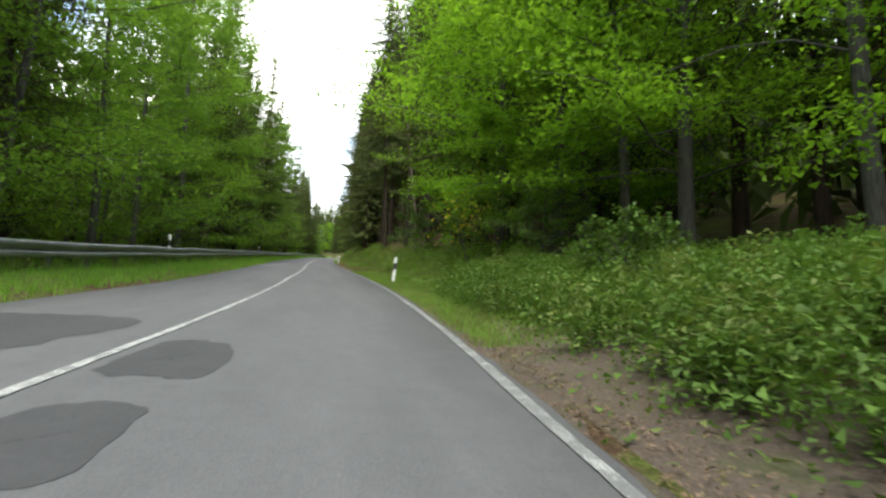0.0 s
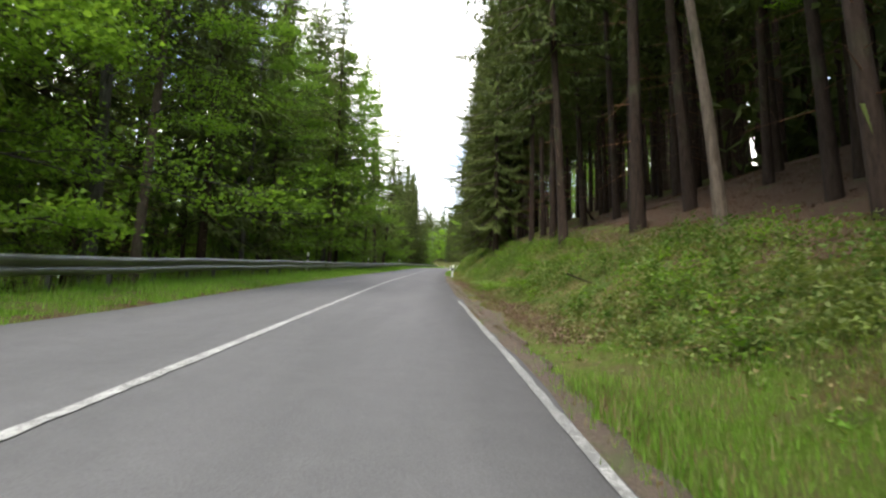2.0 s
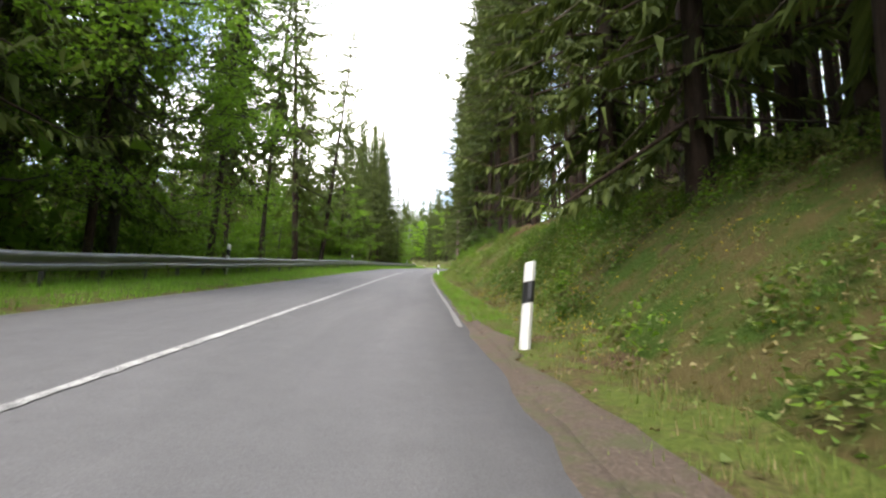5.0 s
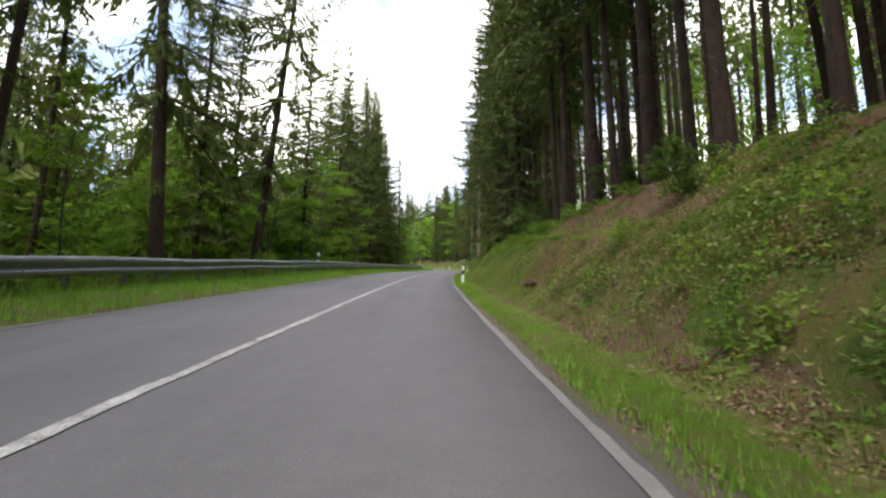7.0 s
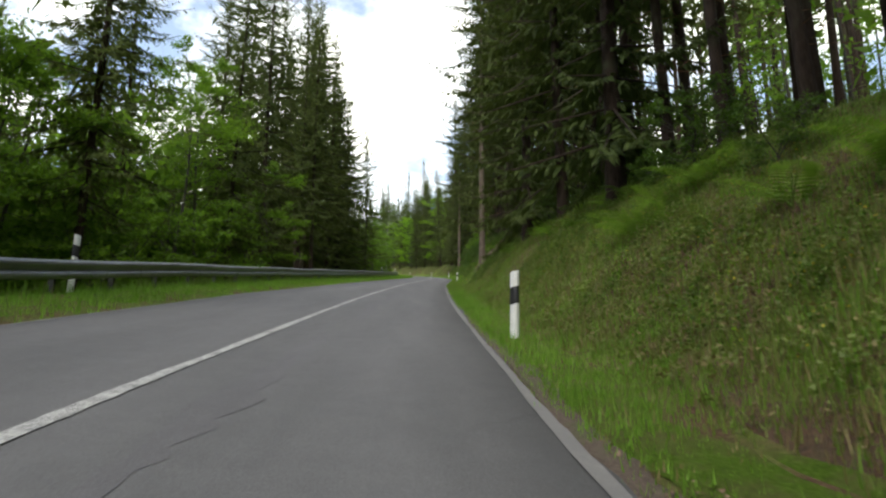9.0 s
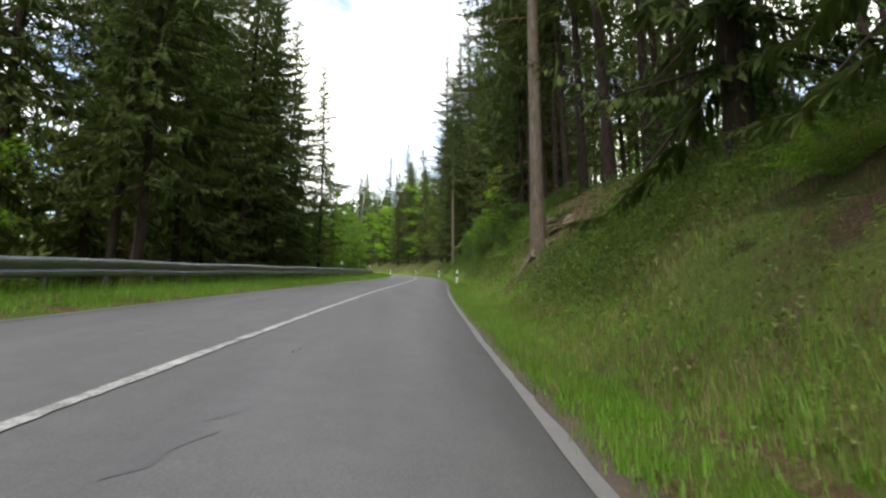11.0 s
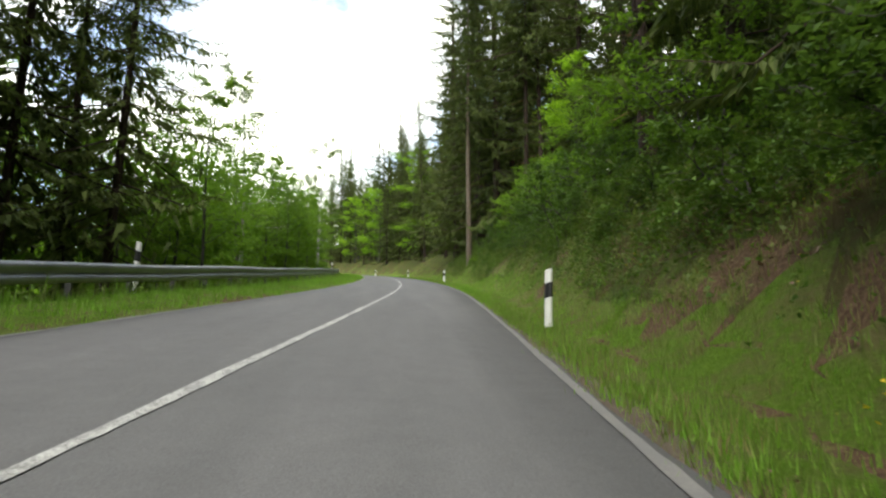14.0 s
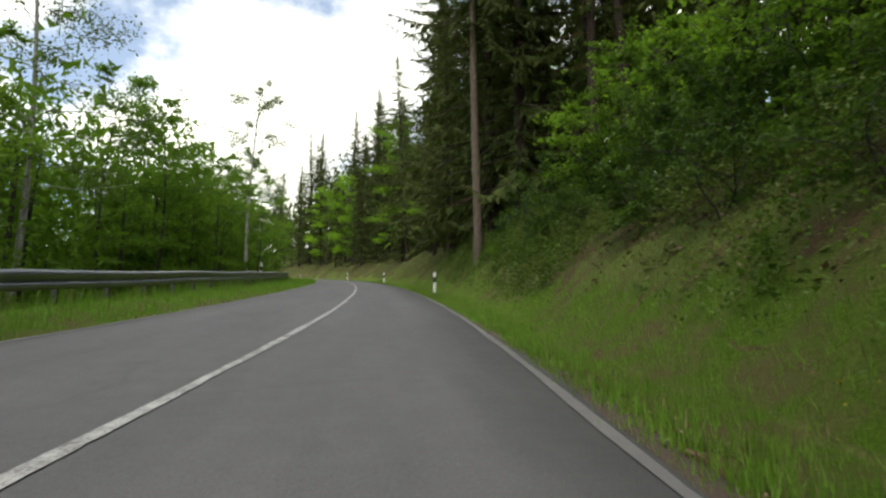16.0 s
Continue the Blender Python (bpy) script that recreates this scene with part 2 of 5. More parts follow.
M_YOUNG = mat_leaf("young_leaves", (0.09, 0.165, 0.024), (0.21, 0.33, 0.055), 0.55)
# Beech leaves in a darker copy; the colour imitates shade below the road.
M_SHADEDBEECH = mat_leaf("shaded_beech_leaves", (0.09, 0.17, 0.024), (0.22, 0.34, 0.058), 0.55)
M_BIRCHLEAF = mat_leaf("birch_leaves", (0.07, 0.12, 0.03), (0.15, 0.2, 0.06), 0.35)
M_GRASS = mat_leaf("grass_blades", (0.11, 0.215, 0.028), (0.25, 0.42, 0.068), 0.5, 0.0)
M_MEADOW = mat_leaf("meadow_grass", (0.11, 0.15, 0.035), (0.23, 0.28, 0.085), 0.4, 0.0)
M_DRYGRASS = mat_leaf("dry_grass", (0.13, 0.11, 0.045), (0.26, 0.22, 0.1), 0.2, 0.0)
M_HERB = mat_leaf("herb_leaves", (0.095, 0.122, 0.04), (0.205, 0.238, 0.085), 0.35, 0.2)
M_RASP = mat_leaf("raspberry_leaves", (0.045, 0.085, 0.02), (0.125, 0.2, 0.045), 0.35, 0.3)
M_FERN = mat_leaf("fern_fronds", (0.1, 0.18, 0.03), (0.2, 0.3, 0.065), 0.42)
M_LITTER = mat_leaf("leaf_litter", (0.13, 0.08, 0.052), (0.24, 0.165, 0.115), 0.05, 0.0)
M_FLOWER = mat_leaf("yellow_petals", (0.5, 0.36, 0.03), (0.7, 0.55, 0.05), 0.2, 0.0)
M_UMBEL = mat_leaf("white_petals", (0.5, 0.5, 0.46), (0.75, 0.75, 0.7), 0.2, 0.0)
M_STEEL = mat_steel("galvanised_steel")
# Steel of posts and spacers, darkened to stand for shade under the beam.
M_POST = mat_plain("shaded_steel", (0.06, 0.062, 0.062), 0.6, 0.5)
M_WHITE = mat_plain("white_plastic", (0.78, 0.78, 0.76), 0.45, 0.3)
M_BLACK = mat_plain("black_plastic", (0.02, 0.02, 0.022), 0.4, 0.2)
M_REFLECTOR = mat_plain("grey_reflector", (0.06, 0.06, 0.066), 0.25, 0.2)


# ---- mesh helpers ----
def mesh_from(name, verts, faces, mats, smooth=False, idx=None):
    """faces: an int array (n, 3) or (n, 4)."""
    me = bpy.data.meshes.new(name)
    verts, faces = np.asarray(verts, np.float32), np.asarray(faces, np.int32)
    n, k = faces.shape
    me.vertices.add(len(verts))
    me.vertices.foreach_set("co", verts.ravel())
    me.loops.add(n * k)
    me.loops.foreach_set("vertex_index", faces.ravel())
    me.polygons.add(n)
    me.polygons.foreach_set("loop_start", np.arange(n, dtype=np.int32) * k)
    for m in mats:
        me.materials.append(m)
    if idx is not None:
        me.polygons.foreach_set("material_index", np.asarray(idx, np.int32))
    if smooth:
        me.polygons.foreach_set("use_smooth", np.ones(n, bool))
    me.update(calc_edges=True)
    return me


def part(name, me, parent, label=""):
    ob = new(name, me)
    ob.parent = parent
    if label:
        tagged(ob, label)
    return ob


def bm_mesh(name, bm, mat, smooth=False):
    me = bpy.data.meshes.new(name)
    bm.to_mesh(me)
    bm.free()
    me.materials.append(mat)
    if smooth:
        for p in me.polygons:
            p.use_smooth = True
    return me


# ---- the lie of the land ----
GRADE = 0.17
KNOT_Y = (-400, -120, -60, -30, -15, -2, 8, 18, 28, 40, 52, 66, 80, 92, 104, 116, 128, 140, 152, 162, 172, 182, 192, 202, 212, 224, 238, 252, 266, 280, 296, 320, 420, 900)
KNOT_X = (-60, -18, -7.5, -3.6, -2.3, -1.47, -0.88, -0.78, -1.07, -1.43, -1.75, -1.9, -1.88, -1.96, -1.87, -1.68, -1.3, -0.69, 0.05, 0.93, 1.79, 2.62, 3.1, 3.14, 2.9, 2.2, 0.6, -2.0, -6.0, -12, -21, -38, -125, -600)
CROSS_Y = (0, 25, 55, 90, 125, 160, 190, 215)
CROSS = (0.015, 0.014, 0.029, 0.03, 0.066, 0.047, 0.035, 0.041)


_FINE = np.arange(-400, 901, 1.0)
_KERNEL = np.exp(-0.5 * (np.arange(-24, 25) / 4.0) ** 2)
_PADDED = np.interp(np.arange(-424, 925, 1.0), KNOT_Y, KNOT_X)
_PADDED[:24] = KNOT_X[0]
_SMOOTH = np.convolve(_PADDED, _KERNEL / _KERNEL.sum(), "valid")


def xc(y):
    """The centre line: its x at a distance y along the climb, smoothed over its knots."""
    y = np.asarray(y, float)
    u = np.clip(y + 400.0, 1, len(_FINE) - 3)
    i = np.floor(u).astype(int)
    t = u - i
    p0, p1, p2, p3 = _SMOOTH[i - 1], _SMOOTH[i], _SMOOTH[i + 1], _SMOOTH[i + 2]
    return p1 + 0.5 * t * (p2 - p0 + t * (2 * p0 - 5 * p1 + 4 * p2 - p3 + t * (3 * (p1 - p2) + p3 - p0)))


def lean_of(y):
    """Cosine of the road's heading from +y."""
    s = (xc(np.asarray(y) + 0.5) - xc(np.asarray(y) - 0.5))
    return 1 / np.sqrt(1 + s * s)


def sm(a, b, v):
    t = np.clip((np.asarray(v, float) - a) / (b - a), 0, 1)
    return t * t * (3 - 2 * t)


def base(y):
    y = np.asarray(y, float)
    up = np.clip(y, -90, 250)
    far = np.clip(y - 250, 0, 260)
    return GRADE * (up + far - far**2 / 520.0)


def cross(y):
    return np.interp(y, CROSS_Y, CROSS)


def road_z(d, y):
    return base(y) - cross(y) * (np.asarray(d) - 1.8)


CREST_Y = (-100, 0, 25, 45, 70, 100, 125, 160, 200, 240, 400)
CREST_H = (0.6, 0.7, 1.3, 2.1, 2.7, 3.15, 3.6, 3.6, 3.0, 2.8, 2.8)
SLOPE_H = (0.24, 0.24, 0.31, 0.38, 0.41, 0.42, 0.42, 0.44, 0.42, 0.40, 0.40)
_rng = np.random.default_rng(7)
_WAVES = [(_rng.uniform(-1, 1, 2) / s, _rng.uniform(0, 6.28), a) for s, a in ((0.35, 0.035), (0.3, 0.03), (0.6, 0.06), (0.7, 0.06), (1.5, 0.13), (1.8, 0.12), (4.0, 0.25), (5.0, 0.25))]


def lumps(x, y):
    z = np.zeros_like(np.asarray(x, float))
    for k, p, a in _WAVES:
        z = z + a * np.sin(k[0] * x + k[1] * y + p)
    return z


def ground_z(x, y):
    x, y = np.broadcast_arrays(np.asarray(x, float), np.asarray(y, float))
    d = (x - xc(y)) * lean_of(y)
    z = road_z(np.clip(d, -2.9, 3.0), y)
    # right: shoulder, shallow dip, bank, then the wooded slope up to its ridge
    ch, sl = np.interp(y, CREST_Y, CREST_H), np.interp(y, CREST_Y, SLOPE_H)
    r = np.clip(d - np.interp(y, (30, 45, 72, 85), (3.2, 3.55, 3.5, 3.2)), 0, None)
    steep = np.interp(y, (60, 75, 114, 130), (0, 0.1, 0.15, 0.2))
    bank = ch * ((1 - steep) * (0.25 * sm(0, 1.8, r) + 0.75 * sm(0.4, 4.9, r)) + steep * (0.35 * sm(0, 1.6, r) + 0.65 * sm(0.2, 3.6, r)))
    ridge = 40.0
    up = np.clip(d - 8.2, 0, ridge)
    bank = bank + sl * up - sl * up**2 / (2.8 * ridge) - 0.22 * np.clip(d - 8.2 - ridge, 0, 120)
    # left: verge, then the fall to the valley
    l = np.clip(-d - 5.0, 0, None)
    fall = 0.22 * np.clip(l, 0, 1.6) + 0.32 * np.clip(l, 0, 22) + 0.12 * np.clip(l - 22, 0, 120)
    rough = sm(3.0, 5.0, d) + sm(5.4, 7.5, -d)
    under = -0.06 * (sm(-2.75, -2.35, d) - sm(2.4, 2.85, d))
    hollow = -0.36 * sm(3.8, 4.0, d) * (1 - sm(4.55, 4.75, d)) * sm(102.5, 103.0, y) * (1 - sm(104.9, 105.5, y))
    verge = 0.05 * sm(2.4, 3.2, -d) * (1 - sm(4.8, 5.8, -d))
    return z + bank - fall + rough * lumps(x, y) * 0.6 + under + verge + hollow


def at_road(d, y, dz=0.0):
    """A place d metres right of the centre line, on the ground."""
    x = float(xc(y) + d / lean_of(y))
    return x, float(y), float(ground_z(x, y)) + dz


# ground: one sheet to the horizon
def graded(parts):
    out = []
    for a, b, step in parts:
        out.append(np.arange(a, b, step))
    return np.concatenate(out)


gy = graded([(-2400, -200, 200), (-200, -40, 8), (-40, -5, 1.5), (-5, 232, 0.7), (232, 330, 2), (330, 500, 10), (500, 2601, 150)])
gu = graded([(-2000, -200, 150), (-200, -40, 10), (-40, -12, 2.0), (-12, -5, 0.8), (-5, 12, 0.45), (12, 30, 1.2), (30, 60, 3), (60, 200, 14), (200, 2001, 150)])
GY, GU = np.meshgrid(gy, gu, indexing="ij")
GX = xc(GY) + GU / lean_of(GY)
gv = np.stack([GX, GY, ground_z(GX, GY)], -1).reshape(-1, 3)
ny, nu = GY.shape
ii = (np.arange(ny - 1)[:, None] * nu + np.arange(nu - 1)[None]).ravel()
ground = new("ground", mesh_from("ground", gv, np.stack([ii, ii + 1, ii + nu + 1, ii + nu], -1), [M_GROUND], True))
tagged(ground, "brown forest soil with moss and needle litter", "ground", kind="structure")


def strip(name, mat, d0, d1, y0, y1, lift, step=0.5, ragged=0.0, seed=1, skirt=0.0, cols=2, aside=None):
    """A band along the road between two offsets from the centre line."""
    rng = np.random.default_rng(seed)
    ys = np.arange(y0, y1 + 1e-6, step)
    n = len(ys)
    a, b = np.full(n, d0), np.full(n, d1)
    if aside:
        a, b = a + aside(ys), b + aside(ys)
    if ragged:
        k = np.convolve(rng.normal(0, 1, n + 8), np.ones(9) / 3, "valid")[:n]
        b = b + ragged * k + ragged * 0.6 * rng.normal(0, 1, n)
        k2 = np.convolve(rng.normal(0, 1, n + 8), np.ones(9) / 3, "valid")[:n]
        a = a + ragged * k2
    ds = [a + (b - a) * i / (cols - 1) for i in range(cols)]
    dz = [np.full(n, lift)] * cols
    if skirt:
        ds, dz = [a] + ds + [b], [np.full(n, lift - skirt)] + dz + [np.full(n, lift - skirt)]
    c = lean_of(ys)
    v = np.stack([np.stack([xc(ys) + d / c, ys, road_z(d, ys) + z], -1) for d, z in zip(ds, dz)], 1)
    w = len(ds)
    i = (np.arange(n - 1)[:, None] * w + np.arange(w - 1)[None]).ravel()
    return mesh_from(name, v.reshape(-1, 3), np.stack([i, i + 1, i + w + 1, i + w], -1), [mat])


road = tagged(new("road", strip("road", M_ASPHALT, -2.46, 2.53, -120, 320, 0.0, 0.5, 0.03, 3, 0.12, 6)), "worn grey asphalt two-lane country road", "road", kind="structure")
shoulder = tagged(new("shoulder", strip("shoulder", M_DIRT, 2.50, 2.72, -60, 300, -0.012, 0.25, 0.045, 9, 0.1, 4)), "dirty gravel and soil along the asphalt edge", "shoulder", kind="structure")


def carpet(name, mat, d0, d1, y0, y1, lift, seed, step=0.7, cols=6, ragged=0.25, crumble=0.0):
    """A thin layer that follows the ground between two offsets, with an uneven rim."""
    rng = np.random.default_rng(seed)
    ys = np.arange(y0, y1, step)
    n = len(ys)
    w1, w2 = [np.convolve(rng.normal(0, 1, n + 4), np.ones(5) / 2.2, "valid")[:n] * ragged for _ in range(2)]
    ends = np.clip(np.minimum(np.arange(n), np.arange(n)[::-1]) * step / 3.5, 0.05, 1) ** 0.7
    mid = (d0 + d1) / 2
    a, b = mid + (d0 + w1 * 0.3 - mid) * ends, mid + (d1 + w2 - mid) * ends
    v = []
    for i in range(cols):
        d = a + (b - a) * i / (cols - 1)
        x = xc(ys) + d / lean_of(ys)
        rim = -0.03 if i in (0, cols - 1) else 0.0
        v.append(np.stack([x, ys, ground_z(x, ys) + lift + rim + crumble * (rng.normal(0, 0.6, n) + np.convolve(rng.normal(0, 1, n + 6), np.ones(7) / 3, "valid"))], -1))
    v = np.stack(v, 1)
    i = (np.arange(n - 1)[:, None] * cols + np.arange(cols - 1)[None]).ravel()
    return mesh_from(name, v.reshape(-1, 3), np.stack([i, i + 1, i + cols + 1, i + cols], -1), [mat], True)


for args, label in (((M_TURF, -5.05, -2.5, -30, 300, 0.03, 81), "green turf of the verge under the guardrail"),
                    ((M_TURF, 2.75, 3.4, 74, 144, 0.025, 82, 0.35, 6, 0.3), "green turf at the foot of the bank"),
                    ((M_DIRT, 2.7, 4.2, -30, 9, 0.02, 83), "brown soil and litter at the asphalt edge"),
                    ((M_TURF, 2.75, 4.4, 10, 36, 0.025, 89), "green turf at the foot of the bank"),
                    ((M_DIRT, 2.66, 2.95, 36, 78, 0.02, 88, 0.35, 6, 0.12), "bare soil at the asphalt edge"),
                    ((M_FLOOR, 3.3, 4.3, 92, 116, 0.03, 95, 0.35, 6, 0.3), "brown litter between verge and bank"),
                    ((M_TURF, 2.8, 4.0, 138, 300, 0.03, 87, 0.35, 6, 0.4), "green turf at the foot of the bank"),
                    ((M_BANK, 3.9, 8.5, 136, 300, 0.025, 84), "green turf on the bank"),
                    ((M_EARTH, 4.0, 9.4, 95.5, 113, 0.05, 85, 0.13, 38, 0.35, 0.022), "bare reddish-brown earth on the steep bank"),
                    ((M_MOSS, 3.7, 6.0, 22, 64, 0.025, 90, 0.7, 6, 0.5), "mossy turf on the wooded bank"),
                    ((M_FLOOR, 6.0, 17, 31, 66, 0.02, 94, 0.7, 12, 0.6), "brown needle litter on the forest floor"),
                    ((M_MOSS, 3.75, 7.2, 55, 98, 0.04, 93, 0.7, 6, 0.5), "mossy turf on the wooded bank"),
                    ((M_EARTH, 5.0, 7.4, 145, 154, 0.05, 92, 0.16, 20, 0.25, 0.022), "bare brown earth round the spruce's foot"),
                    ((M_EARTH, 7.0, 10.2, 147, 167, 0.06, 86, 0.16, 24, 0.25, 0.022), "bare reddish-brown earth on the steep bank")):
    turf = tagged(new("bare_earth" if args[0] is M_EARTH else "verge", carpet("verge", *args)), label, "verge", kind="structure")


# ---- markings and repairs ----
def stray(y):
    """How far the centre line was painted off the middle."""
    return np.interp(y, (8, 20, 29, 34), (-0.25, -0.27, -0.05, 0.0))


LINE_BREAKS = (-60, -48, -37, -25, -13, -2, 11.9, 15.1, 28.5, 39.0, 41.0, 51.7, 56.1, 58.6, 68, 77.5, 86, 95, 102.7, 108.6, 118, 128, 139, 150, 160, 180.1, 187.8, 197, 208, 219, 231, 243, 256, 270, 284, 300)
for a, b in zip(LINE_BREAKS, LINE_BREAKS[1:]):
    line = new("centre_line", strip("centre_line", M_PAINT, -0.034 if b < 20 else -0.044, 0.034 if b < 20 else 0.044, a + 0.02, b - 0.02, 0.008, 0.1, 0.006, int(a * 7) + 900, aside=stray))
    line.parent = road
for a, b in ((64, 108), (108.3, 170), (170.4, 300)):
    line = new("edge_line", strip("edge_line", M_EDGE, -2.43, -2.36, a, b, 0.008, 0.2, 0.007, int(a)))
    line.parent = road
for a, b, w, seed in ((-60, 12.4, 0.085, 21), (12.5, 43.4, 0.075, 23), (75, 300, 0.08, 24)):
    line = new("edge_line", strip("edge_line", M_OLDLINE if b < 45 else M_EDGE, 2.5 - w, 2.5, a, b, 0.008, 0.2, 0.007, seed))
    line.parent = road


def repair(d, y, rd, ry, seed):
    """An uneven oval of newer asphalt laid on the road."""
    rng = np.random.default_rng(seed)
    a = np.linspace(0, 2 * math.pi, 40, endpoint=False)
    k = 1 + 0.09 * np.sin(2 * a + rng.uniform(0, 6)) + 0.07 * np.sin(3 * a + rng.uniform(0, 6)) + 0.03 * rng.normal(0, 1, 40)
    sq = (np.abs(np.cos(a)) ** 4 + np.abs(np.sin(a)) ** 4) ** -0.25
    dd, yy = d + rd * k * sq * np.cos(a), y + ry * k * sq * np.sin(a)
    dd = np.clip(dd, -2.4, 2.3)
    v = [np.stack([xc(yy) + (d + (dd - d) * f) / lean_of(yy), y + (yy - y) * f, 0 * yy], -1) for f in (0.02, 0.5, 1.0)]
    v = np.concatenate(v)
    v[:, 2] = road_z((v[:, 0] - xc(v[:, 1])) * lean_of(v[:, 1]), v[:, 1]) + 0.003
    i = np.arange(40)
    j = (i + 1) % 40
    f = np.concatenate([np.stack([i, i + 40, j + 40, j], -1), np.stack([i + 40, i + 80, j + 80, j + 40], -1)])
    ob = new("asphalt_patch", mesh_from("asphalt_patch", v, f, [M_PATCH]))
    ob.parent = road
    return ob


repair(-1.4, 5.6, 0.72, 1.15, 31)
repair(0.2, 4.65, 0.31, 0.8, 35)
repair(0.22, 2.7, 0.28, 0.6, 32)
repair(1.45, 47.1, 0.36, 0.05, 36)
repair(1.05, 47.5, 0.14, 0.04, 37)
repair(0.42, 47.0, 0.1, 0.04, 38)


for d, w, a, b, seed in ((0.62, 0.10, 97, 118, 41), (1.62, 0.08, 99, 113, 42), (0.7, 0.08, 120, 139, 43), (0.66, 0.09, 150, 163, 44), (1.75, 0.1, 12, 26, 45)):
    streak = new("asphalt_patch", strip("asphalt_patch", M_WORN, d - w, d + w, a, b, 0.003, 0.16, 0.05, seed))
    streak.parent = road

# ---- guardrail ----
RAIL_D = -4.75
PROFILE = ((0.015, 0.775), (0.05, 0.765), (0.09, 0.725), (0.09, 0.655), (0.012, 0.61), (0.012, 0.575), (0.085, 0.545), (0.1, 0.52), (0.1, 0.455), (0.06, 0.425), (0.02, 0.42))


def rail_ground(y):
    return road_z(-2.9, y) + 0.03 - 0.10


def beam_mesh(y0, y1):
    ys = np.arange(y0, y1 + 0.26, 1.0)
    ys[-1] = y1 + 0.25
    pr = np.array(PROFILE)
    loop = np.concatenate([pr, (pr - np.array([0.012, 0.0]))[::-1]])
    c, zs = lean_of(ys), rail_ground(ys)
    wob = 0.012 * np.sin(ys * 0.7)
    v = np.stack([np.stack([xc(ys) + (RAIL_D + o + 0.002 * (i % 2)) / c, ys, zs + h + wob], -1) for i, (o, h) in enumerate(loop)], 1)
    n, w = v.shape[:2]
    i = np.arange(n - 1)[:, None] * w
    k = np.arange(w)[None]
    f = np.stack([i + k, i + (k + 1) % w, i + w + (k + 1) % w, i + w + k], -1).reshape(-1, 4)
    return mesh_from("beam", v.reshape(-1, 3), f, [M_STEEL])


def post_mesh():
    """A C-section post, 1.2 m with its foot in the soil."""
    bm = bmesh.new()
    sec = ((-0.05, 0.03), (-0.05, -0.03), (0.05, -0.03), (0.05, 0.03), (0.038, 0.03), (0.038, -0.022), (-0.038, -0.022), (-0.038, 0.03))
    lo = [bm.verts.new((x, y, -0.45)) for x, y in sec]
    hi = [bm.verts.new((x, y, 0.70)) for x, y in sec]
    for i in range(8):
        bm.faces.new((lo[i], lo[(i + 1) % 8], hi[(i + 1) % 8], hi[i]))
    bm.faces.new(hi)
    return bm_mesh("post", bm, M_POST)


def block_mesh():
    bm = bmesh.new()
    bmesh.ops.create_cube(bm, size=1)
    bmesh.ops.scale(bm, vec=(0.06, 0.09, 0.26), verts=bm.verts)
    bmesh.ops.translate(bm, vec=(0, 0, 0.59), verts=bm.verts)
    bmesh.ops.bevel(bm, geom=bm.edges, offset=0.01, segments=1, affect='EDGES')
    return bm_mesh("spacer", bm, M_POST)


guardrail = tagged(new("guardrail"), "weathered galvanised steel guardrail along the grass verge", "guardrail")
guardrail.location = (0, 0, 0)
POST, BLOCK = post_mesh(), block_mesh()
for k in range(62):
    y0 = -16 + 4 * k
    part("beam", beam_mesh(y0, y0 + 4), guardrail)
    for q in (y0, y0 + 2):
        p = part("post", POST, guardrail)
        p.location = (float(xc(q) + (RAIL_D - 0.10) / lean_of(q)), q, float(rail_ground(q)))
        s = part("spacer", BLOCK, guardrail)
        s.location = (float(xc(q) + (RAIL_D - 0.03) / lean_of(q)), q, float(rail_ground(q)))


# ---- delineator posts ----
def delineator(height, side):
    sec = [(-0.06, 0.03), (-0.052, -0.012), (-0.02, -0.045), (0.02, -0.045), (0.052, -0.012), (0.06, 0.03), (0.03, 0.05), (-0.03, 0.05)]
    k = 0.30 * side

    def tube(z0, z1, s0, s1, grow, mat, name):
        bm = bmesh.new()
        lo = [bm.verts.new((x * grow, y * grow, z0 + s0 * x)) for x, y in sec]
        hi = [bm.verts.new((x * grow, y * grow, z1 + s1 * x)) for x, y in sec]
        for i in range(8):
            bm.faces.new((lo[i], lo[(i + 1) % 8], hi[(i + 1) % 8], hi[i]))
        bm.faces.new(hi)
        bm.faces.new(lo[::-1])
        bmesh.ops.bevel(bm, geom=[e for e in bm.edges if all(v in hi for v in e.verts)], offset=0.006, segments=1, affect='EDGES')
        return bm_mesh(name, bm, mat)

    root = new("delineator_post")
    part("body", tube(-0.25, height, 0.0, k, 1.0, M_WHITE, "body"), root)
    band = part("band", tube(height - 0.43, height - 0.2, k, k, 1.04, M_BLACK, "band"), root, "slanted black plastic band")
    bm = bmesh.new()
    bmesh.ops.create_cube(bm, size=1)
    bmesh.ops.scale(bm, vec=(0.045, 0.012, 0.16), verts=bm.verts)
    bmesh.ops.translate(bm, vec=(0, -0.05, height - 0.315), verts=bm.verts)
    bmesh.ops.bevel(bm, geom=bm.edges, offset=0.004, segments=1, affect='EDGES')
    part("reflector", bm_mesh("reflector", bm, M_REFLECTOR), band, "small grey reflector")
    return root


def stand(ob, d, y, tilt=0.0, dz=0.0):
    x, yy, z = at_road(d, y, dz)
    return pose(x, yy, z, 0, tilt, 0)


